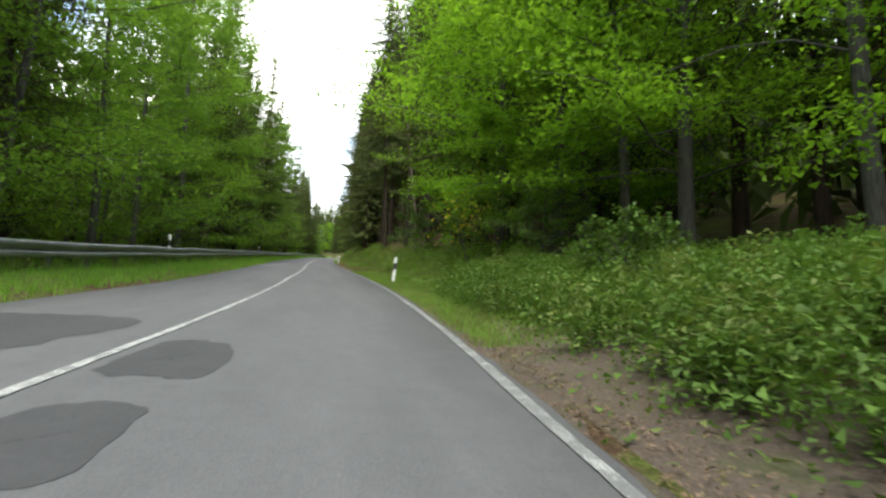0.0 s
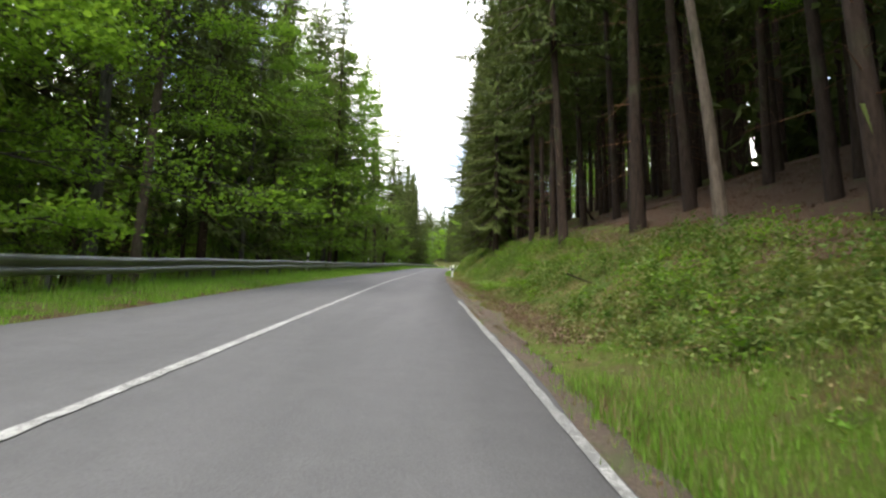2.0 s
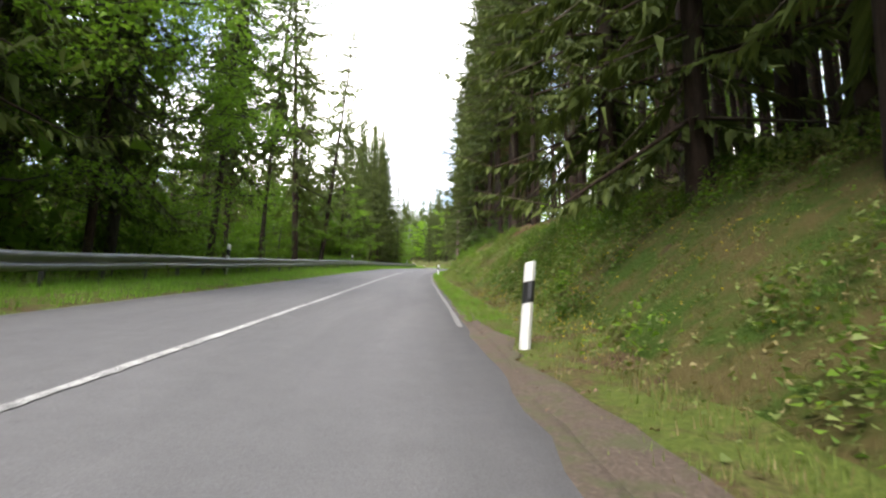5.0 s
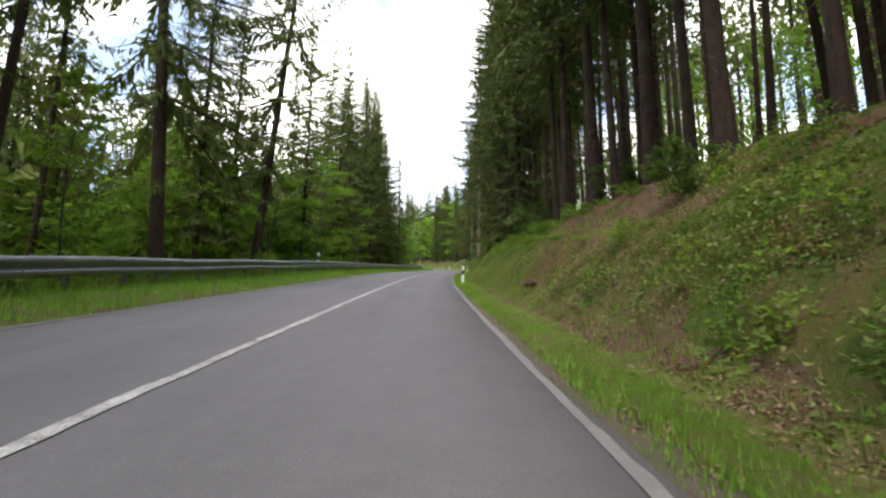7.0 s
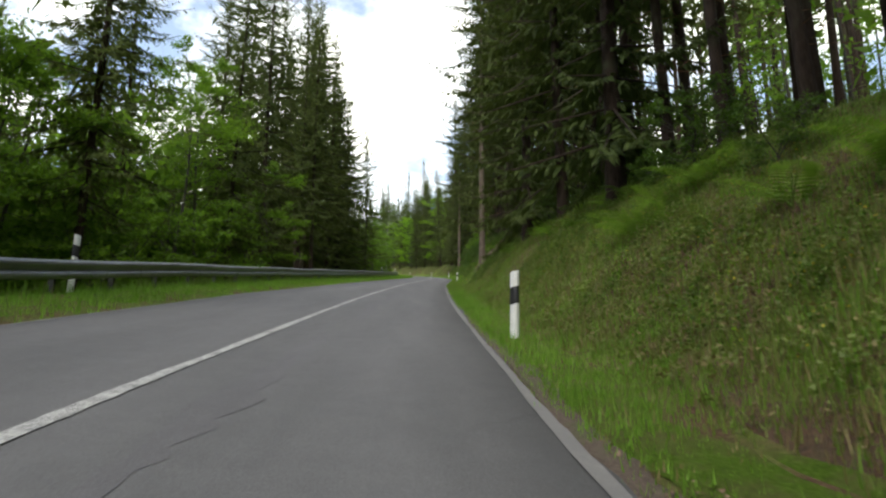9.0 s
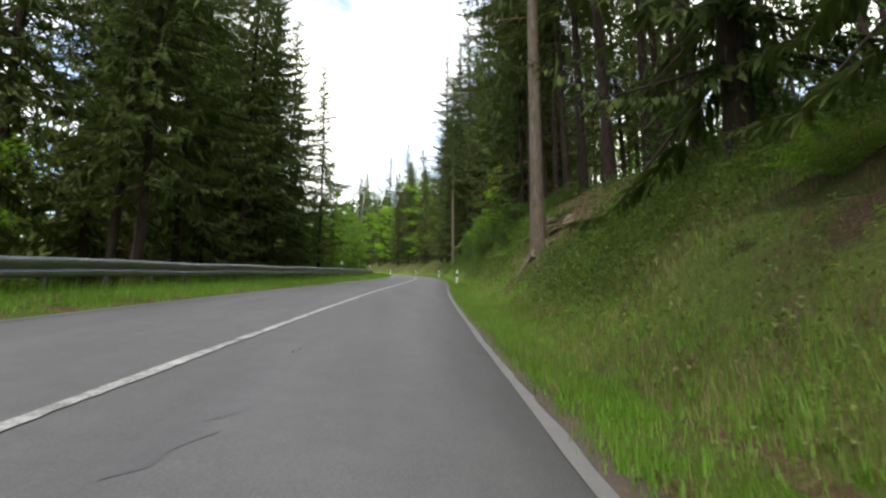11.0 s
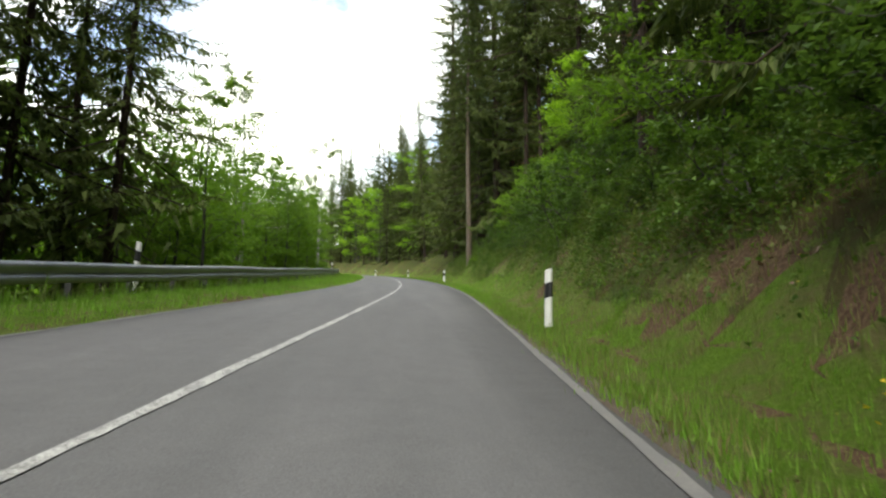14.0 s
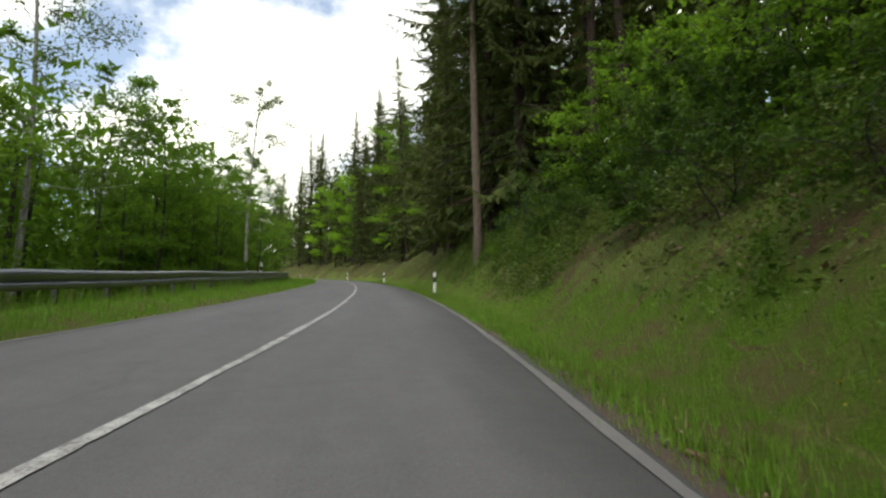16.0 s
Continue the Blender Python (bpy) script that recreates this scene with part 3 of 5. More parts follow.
right_post = tagged(delineator(0.9, 1), "white plastic delineator post with a black band in the grass verge", "delineator post", "delineator posts")
right_post.matrix_basis = stand(right_post, 3.2, 21.1, 4)
for d, y, tilt in ((3.0, 73.2, 4), (2.92, 118.8, 1.5), (3.09, 172.1, 2.5), (3.2, 205, 1), (3.1, 231, -2), (3.1, 255, 2), (3.1, 279, 0)):
    copy_thing(right_post, stand(right_post, d, y, tilt))
left_post = tagged(delineator(1.22, -1), "white plastic delineator post with a black band behind the guardrail", "delineator post", "delineator posts")
left_post.matrix_basis = stand(left_post, -5.1, 25)
for y in (62.5, 89, 123, 176.7, 214):
    copy_thing(left_post, stand(left_post, -5.1, y, 1))


# ---- trees ----
def tube_arrays(pts, radii, sides=6):
    """A tapered tube along points; returns vertices and quads."""
    pts = np.asarray(pts, float)
    n = len(pts)
    t = np.gradient(pts, axis=0)
    t /= np.linalg.norm(t, axis=1, keepdims=True) + 1e-9
    ref = np.where(np.abs(t[:, 2:3]) > 0.9, np.array([[1.0, 0, 0]]), np.array([[0, 0, 1.0]]))
    u = np.cross(t, ref)
    u /= np.linalg.norm(u, axis=1, keepdims=True) + 1e-9
    w = np.cross(t, u)
    a = np.linspace(0, 2 * math.pi, sides, endpoint=False)
    v = pts[:, None] + np.asarray(radii)[:, None, None] * (np.cos(a)[None, :, None] * u[:, None] + np.sin(a)[None, :, None] * w[:, None])
    i = np.arange(n - 1)[:, None] * sides
    k = np.arange(sides)[None]
    f = np.stack([i + k, i + (k + 1) % sides, i + sides + (k + 1) % sides, i + sides + k], -1).reshape(-1, 4)
    return v.reshape(-1, 3), f


def gather(pieces):
    vs, fs, n = [], [], 0
    for v, f in pieces:
        vs.append(v)
        fs.append(f + n)
        n += len(v)
    return np.concatenate(vs), np.concatenate(fs)


def trunk_line(h, r, rng, bend=0.25, segs=9):
    t = np.linspace(0, 1, segs) ** 1.2
    p1, p2 = rng.uniform(0, 6.28, 2)
    x, y = bend * np.sin(t * 2.2 + p1) * t, bend * np.sin(t * 2.5 + p2) * t
    pts = np.stack([x, y, t * h - 0.5 * (t == 0)], -1)
    flare = 1 + 0.32 * np.exp(-t * h / 0.3)
    return pts, r * (1 - t * 0.93) ** 0.8 * flare


def tris(quads):
    return np.concatenate([quads[:, [0, 1, 2]], quads[:, [0, 2, 3]]])


def spruce(name, h, cb, rad, r, seed, dense=1.0, bare=True, bark=None, droop=1.0, step=0.5, needles=None):
    """A spruce: trunk with dead twigs below the crown, and a crown of drooping boughs hung with needle sprays."""
    rng = np.random.default_rng(seed)
    root = new(name)
    pts, rr = trunk_line(h, r, rng)
    stem = [tube_arrays(pts, rr, 8)]

    def centre(z):
        return np.array([np.interp(z, pts[:, 2], pts[:, 0]), np.interp(z, pts[:, 2], pts[:, 1]), z])

    if bare and cb > 2.5:
        for z in np.arange(1.8, cb + 1.0, 0.34):
            a, L = rng.uniform(0, 6.28), rng.uniform(0.3, 1.7)
            t = np.array([0, 1.0])
            line = centre(z) + np.array([math.cos(a), math.sin(a), rng.uniform(-0.45, 0.0)]) * (L * t)[:, None]
            stem.append(tube_arrays(line, 0.013 * (1.1 - t), 3))
    n0 = len(stem[0][1])
    v, f = gather(stem)
    part("trunk", mesh_from("trunk", v, f, [bark or M_BARK, M_DEAD], True, np.arange(len(f)) >= n0), root)

    wood, sprays = [], []
    z = cb
    while z < h - 0.15:
        k = (h - z) / (h - cb)
        n = rng.integers(4, 7)
        a0 = rng.uniform(0, 6.28)
        for i in range(n):
            a = a0 + 6.283 * i / n + rng.normal(0, 0.25)
            L = rad * (0.12 + k ** 0.7) * rng.uniform(0.42, 1.35) * (0.8 if k > 0.93 else 1.0)
            el = radians(35 - 55 * min(1, 1.15 * k)) + rng.normal(0, 0.1)
            o = np.array([math.cos(a), math.sin(a), 0])
            side = np.array([-math.sin(a), math.cos(a), 0])
            t = np.linspace(0, 1, 4)
            line = centre(z + rng.uniform(-0.2, 0.2)) + o * (L * t * math.cos(el))[:, None]
            line[:, 2] += L * (t * math.sin(el) - 0.22 * droop * k * t * (1 - t) * 2 + 0.10 * t**3)
            if L > 1.3:
                wood.append(tube_arrays(line[[0, 2, 3]], 0.028 * (L / 3) * (1.05 - t[[0, 2, 3]]) + 0.004, 3))
            # the bough's own twigs: a herringbone of hanging sprays along its spine
            nt = max(4, int((16 if dense > 0.5 else 12 if dense > 0.3 else 8 if dense > 0.2 else 2.4) * L) + 3)
            for s in (-1.0, 1.0):
                u = np.clip(np.linspace(0.05, 0.97, nt) + rng.normal(0, 0.02, nt), 0, 0.99)
                am = np.stack([np.interp(u, t, line[:, j]) for j in range(3)], -1)
                wd = ((0.10 if dense > 0.2 else 0.17) * L + 0.13) * (1.04 - u) ** 0.5 * rng.uniform(0.6, 1.3, nt)
                out = side[None] * (s * rng.uniform(0.45, 0.95, nt))[:, None] + o[None] * rng.uniform(0.35, 0.95, nt)[:, None]
                out[:, 2] -= rng.uniform(0.25, 1.25, nt) * droop * (0.35 + 0.65 * k)
                out /= np.linalg.norm(out, axis=1, keepdims=True)
                across = np.cross(out, rng.normal(0, 0.6, (nt, 3)) + o[None] * 0.5 + np.array([0, 0, 1.0]))
                across /= np.linalg.norm(across, axis=1, keepdims=True) + 1e-9
                half = (wd * (0.12 if dense > 0.2 else 0.24) * rng.uniform(0.7, 1.3, nt))[:, None]
                tip, belly = am + out * wd[:, None], am + out * (wd * rng.uniform(0.35, 0.6, nt))[:, None]
                belly[:, 2] += 0.06 * wd
                sprays.append(np.stack([am, belly + across * half, tip], 1))
                sprays.append(np.stack([am, tip, belly - across * half], 1))
            m = max(2, int(L * 9 * dense))
            u = 0.06 + 0.94 * np.sqrt(rng.uniform(0, 1, m))
            sgn = np.where(rng.uniform(0, 1, m) < 0.5, -1.0, 1.0)
            p = np.stack([np.interp(u, t, line[:, j]) for j in range(3)], -1)
            ln = (0.14 + 0.22 * (1 - u) * min(1, L / 2.5)) * rng.uniform(0.6, 1.3, m) * (1.25 if dense < 0.4 else 0.95)
            out = side[None] * (sgn * rng.uniform(0.2, 0.85, m))[:, None] + o[None] * rng.uniform(0.2, 0.9, m)[:, None]
            out[:, 2] -= rng.uniform(0.1, 1.1, m) * droop * (0.35 + 0.65 * k)
            out /= np.linalg.norm(out, axis=1, keepdims=True)
            wd = np.cross(out, rng.normal(0, 1, (m, 3)) + np.array([0, 0, 1.2]))
            wd /= np.linalg.norm(wd, axis=1, keepdims=True) + 1e-9
            w = (ln * rng.uniform(0.06, 0.12, m))[:, None]
            sprays.append(np.stack([p - wd * w, p + wd * w, p + out * ln[:, None]], 1))
        # the dense shaded twigs close to the stem
        fs = 0.6 if dense > 0.5 else 1.0
        m = int(22 * (0.3 + k) / fs)
        a = rng.uniform(0, 6.283, m)
        q = rad * (0.05 + k ** 0.8) * rng.uniform(0.02, 0.92, m)
        p = centre(z) + np.stack([q * np.cos(a), q * np.sin(a), rng.uniform(-0.5, 0.5, m) - 0.25 * q], -1)
        e1, e2 = rng.normal(0, 0.075 * fs, (m, 3)), rng.normal(0, 0.2 * fs, (m, 3))
        e2[:, 2] -= 0.36 * fs
        sprays.append(np.stack([p, p + e1, p + e2], 1))
        z += step * (0.55 + 0.6 * k) * rng.uniform(0.8, 1.2)
    q = np.concatenate(sprays).reshape(-1, 3)
    f = np.arange(len(q)).reshape(-1, 3)
    wv, wf = gather(wood)
    wf = tris(wf) + len(q)
    part("crown", mesh_from("crown", np.concatenate([q, wv]), np.concatenate([f, wf]), [needles or M_NEEDLE, M_BARK], False, np.r_[np.zeros(len(f)), np.ones(len(wf))]), root)
    return root


def broadleaf(name, h, cb, rad, r, seed, leaves, size, leaf_mat, bark, flat=0.55, trunks=1, limbs=26, twigs=4, fine=True):
    """A broadleaf tree: forked limbs carrying layered sprays of leaves."""
    rng = np.random.default_rng(seed)
    root = new(name)
    wood, tips = [], []
    for s in range(trunks):
        pts, rr = trunk_line(h * rng.uniform(0.8, 1.0), r / math.sqrt(trunks), rng, 0.5 if trunks == 1 else 0.9)
        if trunks > 1:
            pts[:, :2] += rng.normal(0, 0.35 * rad / 2, 2) * np.linspace(0.3, 1, len(pts))[:, None]
        wood.append(tube_arrays(pts, rr, 8))
        top = pts[-1, 2]
        for i in range(limbs // trunks):
            z = cb + (top - cb) * ((i + rng.uniform(0, 1)) / (limbs // trunks)) ** 0.9
            z = min(z, top - 0.2)
            k = (top - z) / max(0.1, top - cb)
            a = i * 2.4 + rng.normal(0, 0.4)
            shape = math.sqrt(max(0.05, 1 - (2 * (1 - k) - 0.75) ** 2 / 1.8))
            L = rad * shape * rng.uniform(0.65, 1.15)
            el = radians(10 + 45 * (1 - k)) + rng.normal(0, 0.15)
            c = np.array([np.interp(z, pts[:, 2], pts[:, 0]), np.interp(z, pts[:, 2], pts[:, 1]), z])
            t = np.linspace(0, 1, 5)
            o = np.array([math.cos(a), math.sin(a), 0])
            line = c + o * (L * t * math.cos(el))[:, None]
            line[:, 2] += L * (t * math.sin(el) - 0.16 * t**2)
            line[1:] += rng.normal(0, 0.05 * L, (4, 3))
            wood.append(tube_arrays(line, 0.15 * r * (1.08 - t) * (0.4 + 0.6 * k) + 0.006, 3))
            for j in range(twigs):
                u = rng.uniform(0.3, 1.0)
                p = np.array([np.interp(u, t, line[:, m]) for m in range(3)])
                b = a + rng.choice((-1, 1)) * rng.uniform(0.4, 1.2)
                l2 = L * rng.uniform(0.22, 0.5)
                e = p + l2 * np.array([math.cos(b), math.sin(b), rng.uniform(-0.15, 0.35)])
                wood.append(tube_arrays(np.stack([p, (p + e) / 2 + rng.normal(0, 0.04, 3), e]), np.array([0.02, 0.012, 0.004]) * (0.5 + r * 3), 3))
                tips.append((p, e, l2))
            tips.append((line[3], line[4], L * 0.4))
    v, f = gather(wood)
    part("trunk", mesh_from("trunk", v, f, [bark], True), root)
    per = max(6, leaves // len(tips))
    quads = []
    for p, e, l2 in tips:
        u = rng.uniform(0.0, 1.15, per)
        pos = p + (e - p) * u[:, None] + rng.normal(0, 1, (per, 3)) * np.array([0.26, 0.26, 0.26 * flat]) * max(0.35, l2) * 0.9
        nrm = rng.normal(0, 0.55, (per, 3)) + np.array([0, 0, 1.0])
        nrm /= np.linalg.norm(nrm, axis=1, keepdims=True)
        ax = np.cross(nrm, rng.normal(0, 1, (per, 3)))
        ax /= np.linalg.norm(ax, axis=1, keepdims=True) + 1e-9
        bx = np.cross(nrm, ax)
        s = size * rng.uniform(0.6, 1.3, per)[:, None]
        if fine:
            quads.append(np.stack([pos - ax * s, pos - bx * s * 0.55 + ax * s * 0.1, pos + ax * s, pos + bx * s * 0.55 + ax * s * 0.1], 1))
        else:
            quads.append(np.stack([pos - ax * s - bx * s * 0.6, pos + ax * s * 1.1, pos - ax * s * 0.6 + bx * s * 0.8], 1))
    q = np.concatenate(quads).reshape(-1, 3)
    part("crown", mesh_from("crown", q, np.arange(len(q)).reshape(-1, 4 if fine else 3), [leaf_mat]), root)
    return root


placed = []


def plant(proto, d, y, turn=None, size=1.0, tilt=(0, 0), sink=0.1):
    x, yy, z = at_road(d, y, -sink)
    rng = random.Random(int(d * 131 + y * 977))
    m = pose(x, yy, z, tilt[0], tilt[1], rng.uniform(0, 360) if turn is None else turn)
    if proto.get("used"):
        ob = copy_thing(proto, m)
    else:
        ob = proto
        ob["used"] = 1
        ob.matrix_basis = m
    s = size * rng.uniform(0.94, 1.06)
    ob.scale = (s, s, s)
    placed.append((d, y))
    return ob


def tree(ob, label, category, group):
    return tagged(ob, label, category, group)


SP = "spruces of the roadside wood"
inner = [tree(spruce("spruce_tree", h, cb, 2.5, r, 100 + i, 0.1, True, None, 0.9, 1.0), "tall plantation spruce with a bare dark trunk", "spruce tree", SP)
         for i, (h, cb, r) in enumerate(((26, 9.0, 0.165), (27, 10.5, 0.19), (24, 8.5, 0.15)))]
shade = [tree(spruce("spruce_tree", h, cb, 3.1, r, 150 + i, 0.1, True, None, 0.9, 0.9), "plantation spruce with a low dark closed crown", "spruce tree", SP)
         for i, (h, cb, r) in enumerate(((25, 4.0, 0.19), (26, 5.5, 0.2)))]
edge = [tree(spruce("spruce_tree", h, cb, 3.9, r, 200 + i, 0.36, True, None, 1.05, 0.74), "mature spruce at the wood's edge with hanging boughs", "spruce tree", SP)
        for i, (h, cb, r) in enumerate(((27, 5.6, 0.18), (28, 7.0, 0.2), (26, 4.6, 0.17)))]
crest = [tree(spruce("spruce_tree", h, cb, 3.6, r, 220 + i, 0.36, True, None, 1.1, 0.74), "tall spruce on the bank's crest with a bare lower trunk", "spruce tree", SP)
         for i, (h, cb, r) in enumerate(((27, 7.5, 0.145), (28, 8.5, 0.175), (26, 6.5, 0.125), (27, 9.5, 0.14)))]
skirt = [tree(spruce("spruce_tree", h, cb, 3.9, r, 300 + i, 0.52, False, None, 1.15, 0.74), "dense dark green spruce branched low to the bank", "spruce tree", SP)
         for i, (h, cb, r) in enumerate(((26, 2.0, 0.24), (23, 1.6, 0.2)))]
low = [tree(spruce("spruce_tree", h, cb, 3.9, r, 250 + i, 0.6, True, None, 1.25, 0.7, M_LITNEEDLE), "mature spruce with low hanging boughs above the bank", "spruce tree", SP)
       for i, (h, cb, r) in enumerate(((26, 3.0, 0.21), (27, 3.8, 0.23), (25, 2.6, 0.19)))]
slim = [tree(spruce("spruce_tree", h, cb, 3.1, r, 400 + i, 0.35, True, None, 1.0, 0.6, M_LITNEEDLE), "slender spruce with a narrow pointed crown", "spruce tree", SP)
        for i, (h, cb, r) in enumerate(((25, 4.5, 0.17), (21, 3.0, 0.15)))]
valley = [tree(spruce("spruce_tree", h, cb, 3.7, r, 450 + i, 0.36, True, None, 1.1, 0.74, M_LITNEEDLE), "olive green spruce of the valley wood, needles coloured as if sunlit", "spruce tree", SP)
          for i, (h, cb, r) in enumerate(((25, 3.4, 0.19), (20, 2.2, 0.16)))]
lone = tree(spruce("spruce_tree", 25, 7.0, 5.4, 0.23, 501, 0.32, True, None, 1.8, 1.7, M_LITNEEDLE), "leaning spruce with sparse drooping half-bare boughs", "spruce tree", SP)
pale = tree(spruce("spruce_tree", 26, 10.5, 3.2, 0.2, 502, 0.5, True, M_PALE), "tall spruce with a straight pale grey-brown trunk", "spruce tree", SP)
BE = "broadleaf trees of the roadside wood"
beech = [tree(broadleaf("beech_tree", h, cb, rad, 0.2, 600 + i, 34000, 0.064, M_BEECH, M_BEECHBARK, 0.3, 1, 44, 5, False), "beech with fresh bright green layered foliage", "beech tree", BE)
         for i, (h, cb, rad) in enumerate(((17, 1.8, 5.0), (14, 1.6, 4.6), (19, 3.4, 5.4)))]
# beeches again, in the leaves darkened to look shaded
mature = [tree(broadleaf("broadleaf_tree", h, cb, rad, 0.2, 620 + i, 30000, 0.062, M_SHADEDBEECH, M_BEECHBARK, 0.35, 1, 42, 5, False), "broadleaf tree below the road, layered foliage coloured mid-green to look shaded", "broadleaf tree", BE)
          for i, (h, cb, rad) in enumerate(((17, 2.0, 4.6), (20, 3.0, 5.0)))]
young = [tree(broadleaf("young_tree", h, cb, rad, 0.07, 700 + i, 9000, 0.05, M_YOUNG, M_BEECHBARK, 0.4, tr, 22, 3, False), "young broadleaf tree with light green leaves", "young tree", BE)
         for i, (h, cb, rad, tr) in enumerate(((8.0, 0.8, 2.2, 1), (6.0, 0.3, 2.0, 2), (10.5, 1.2, 2.6, 1)))]
far_beech = [tree(broadleaf("beech_tree", h, cb, rad, 0.18, 650 + i, 8500, 0.11, M_BEECH, M_BEECHBARK, 0.5, 1, 28, 2, False), "beech in fresh green leaf among the spruces", "beech tree", BE)
             for i, (h, cb, rad) in enumerate(((16, 1.5, 4.6), (13, 1.0, 4.2)))]
birch = tree(broadleaf("birch_tree", 17, 4.5, 3.0, 0.13, 801, 12000, 0.055, M_BIRCHLEAF, M_BIRCH, 0.9, 1, 30), "tall thin birch with airy light foliage", "birch tree", BE)
slender = tree(broadleaf("beech_tree", 15, 5.5, 3.2, 0.13, 640, 9000, 0.05, M_BEECH, M_PALE, 0.4, 1, 24, 4), "slender grey-barked beech leaning over the bank", "beech tree", BE)
shrub = [tree(broadleaf("shrub", h, 0.15, rad, 0.05, 850 + i, 3200, 0.05, M_RASP, M_BEECHBARK, 0.7, 4, 24, 4, False), "dense green shrub on the bank", "shrub", "shrubs on the bank")
         for i, (h, rad) in enumerate(((1.5, 1.0), (2.3, 1.4)))]
brightshrub = tree(broadleaf("shrub", 2.6, 0.2, 1.5, 0.05, 870, 4200, 0.05, M_YOUNG, M_BEECHBARK, 0.5, 4, 28, 4, False), "bright green broadleaf shrub beside the road", "shrub", "shrubs on the bank")

rnd = random.Random(11)


def free(d, y, gap):
    return all((d - a) ** 2 + (y - b) ** 2 > gap * gap for a, b in placed)


def scatter(protos, d0, d1, y0, y1, count, gap, size=(0.9, 1.1), tilt=2.0):
    tries = 0
    while count and tries < 3000:
        tries += 1
        d, y = rnd.uniform(d0, d1), rnd.uniform(y0, y1)
        if free(d, y, gap):
            plant(rnd.choice(protos), d, y, None, rnd.uniform(*size), (rnd.uniform(-tilt, tilt), rnd.uniform(-tilt, tilt)))
            count -= 1


# the single trees that stand out
plant(pale, 4.75, 148.7, 20, 1.0)
plant(pale, 4.7, 203, 80, 0.85)
plant(lone, -6.6, 107.3, 200, 1.0, (0, 3))
plant(lone, -7.0, 117.5, 20, 0.95, (0, 4))
for d, y, n in ((6.0, 75.5, 1), (6.2, 80.5, 0), (6.4, 125, 0), (6.2, 130, 1), (5.9, 136, 0), (6.4, 141, 1), (7.4, 169, 0), (7.6, 174, 1), (6.9, 204.5, 0), (6.4, 208, 0), (8.4, 206, 1), (7.0, 213, 1), (6.2, 219, 0)):
    plant(skirt[n], d, y, None, 1.2 if y > 200 else 1.0)
plant(mature[0], -7.8, 39.5, 0, 1.25)
plant(mature[1], -7.6, 46.0, 90, 1.15)
plant(valley[0], -9.6, 42.5, 0, 1.08)
plant(pale, -7.8, 49.0, 0, 0.9)
plant(valley[0], -7.8, 54.5, 100, 1.05)
plant(valley[0], -7.8, 64.5, 40, 0.95)
plant(slim[0], -6.6, 76.6, 0, 1.05)
plant(edge[2], -7.4, 84.0, 0, 0.9)
plant(crest[1], -7.4, 93.5, 0, 1.0, (0, 2))
plant(crest[3], -7.2, 100.8, 60, 0.95, (0, 2))
plant(crest[2], -8.2, 98.0, 160, 0.9)
plant(mature[1], -8.8, 88.0, 60, 1.0)
plant(slim[0], -6.8, 126.0, 100, 0.72)
plant(slim[1], -6.9, 137.0, 100, 0.8)
plant(slim[0], -6.3, 150.4, 200, 0.88)
plant(slim[1], -7.4, 179.9, 200, 0.92)
plant(slim[0], -7.4, 151, 60, 0.85)
for d, y in ((-8.2, 114), (-9.0, 120), (-8.4, 139), (-9.5, 133)):
    plant(slim[int(y) % 2], d, y, None, 0.8)
plant(slim[1], -10.4, 155, 60, 1.1)
plant(skirt[1], -8.8, 171, 60, 1.0)
plant(skirt[0], -10.2, 175.5, 60, 0.95)
plant(edge[2], -9.6, 179, 60, 0.85)
plant(edge[1], -8.6, 165.5, 60, 0.9)
plant(valley[0], -9.0, 161.0, 60, 0.95)
plant(edge[0], -9.4, 170.0, 160, 0.9)
plant(valley[1], -9.8, 182, 60, 1.0)
plant(edge[0], -7.8, 144.5, 60, 0.85)
plant(pale, -7.6, 152.6, 60, 0.85, (0, 4))
plant(pale, -8.2, 154.6, 160, 0.8, (0, 5))
plant(birch, -9.1, 198, 10, 1.05)
plant(birch, -6.4, 217.7, 100, 0.95)
plant(birch, -12.5, 190, 190, 1.0)
plant(birch, -8.6, 232, 190, 0.9)

# right: beeches at the start, the plantation, mixed wood towards the bend
for d, y, s in ((9.8, 8.2, 0.95), (8.8, 12.2, 1.0), (7.2, 16.0, 1.0), (6.8, 20.2, 1.05), (8.2, 14.0, 0.8), (8.2, 25.0, 1.0), (11, 3, 1.1), (9.2, 18.4, 1.0)):
    plant(beech[int(y) % 3], d, y, None, s)
for d, y, n in ((7.9, 26.5, 1), (10, 29, 2), (8.2, 33, 0), (6.0, 71.6, 0), (8.1, 74.4, 1)):
    plant(low[n], d, y, None, 1.0, (rnd.uniform(-1, 1), rnd.uniform(-2, 1)))
plant(slender, 7.3, 40.8, 30, 1.0, (0, -4))
# the trunks along the crest, stretch by stretch: offset, distance, kind
CREST_WOOD = ((7.4, 36.8, 0), (9.1, 40.2, 2), (7.3, 45.4, 1), (6.1, 48.9, 0), (9.1, 46.2, 1), (10.9, 45.4, 2), (7.3, 56.9, 0), (6.9, 60.6, 2), (8.7, 67.5, 1), (8.6, 63.2, 2), (6.9, 73.2, 2), (7.4, 75.5, 0), (8.8, 73.5, 1), (7.8, 84.0, 2))
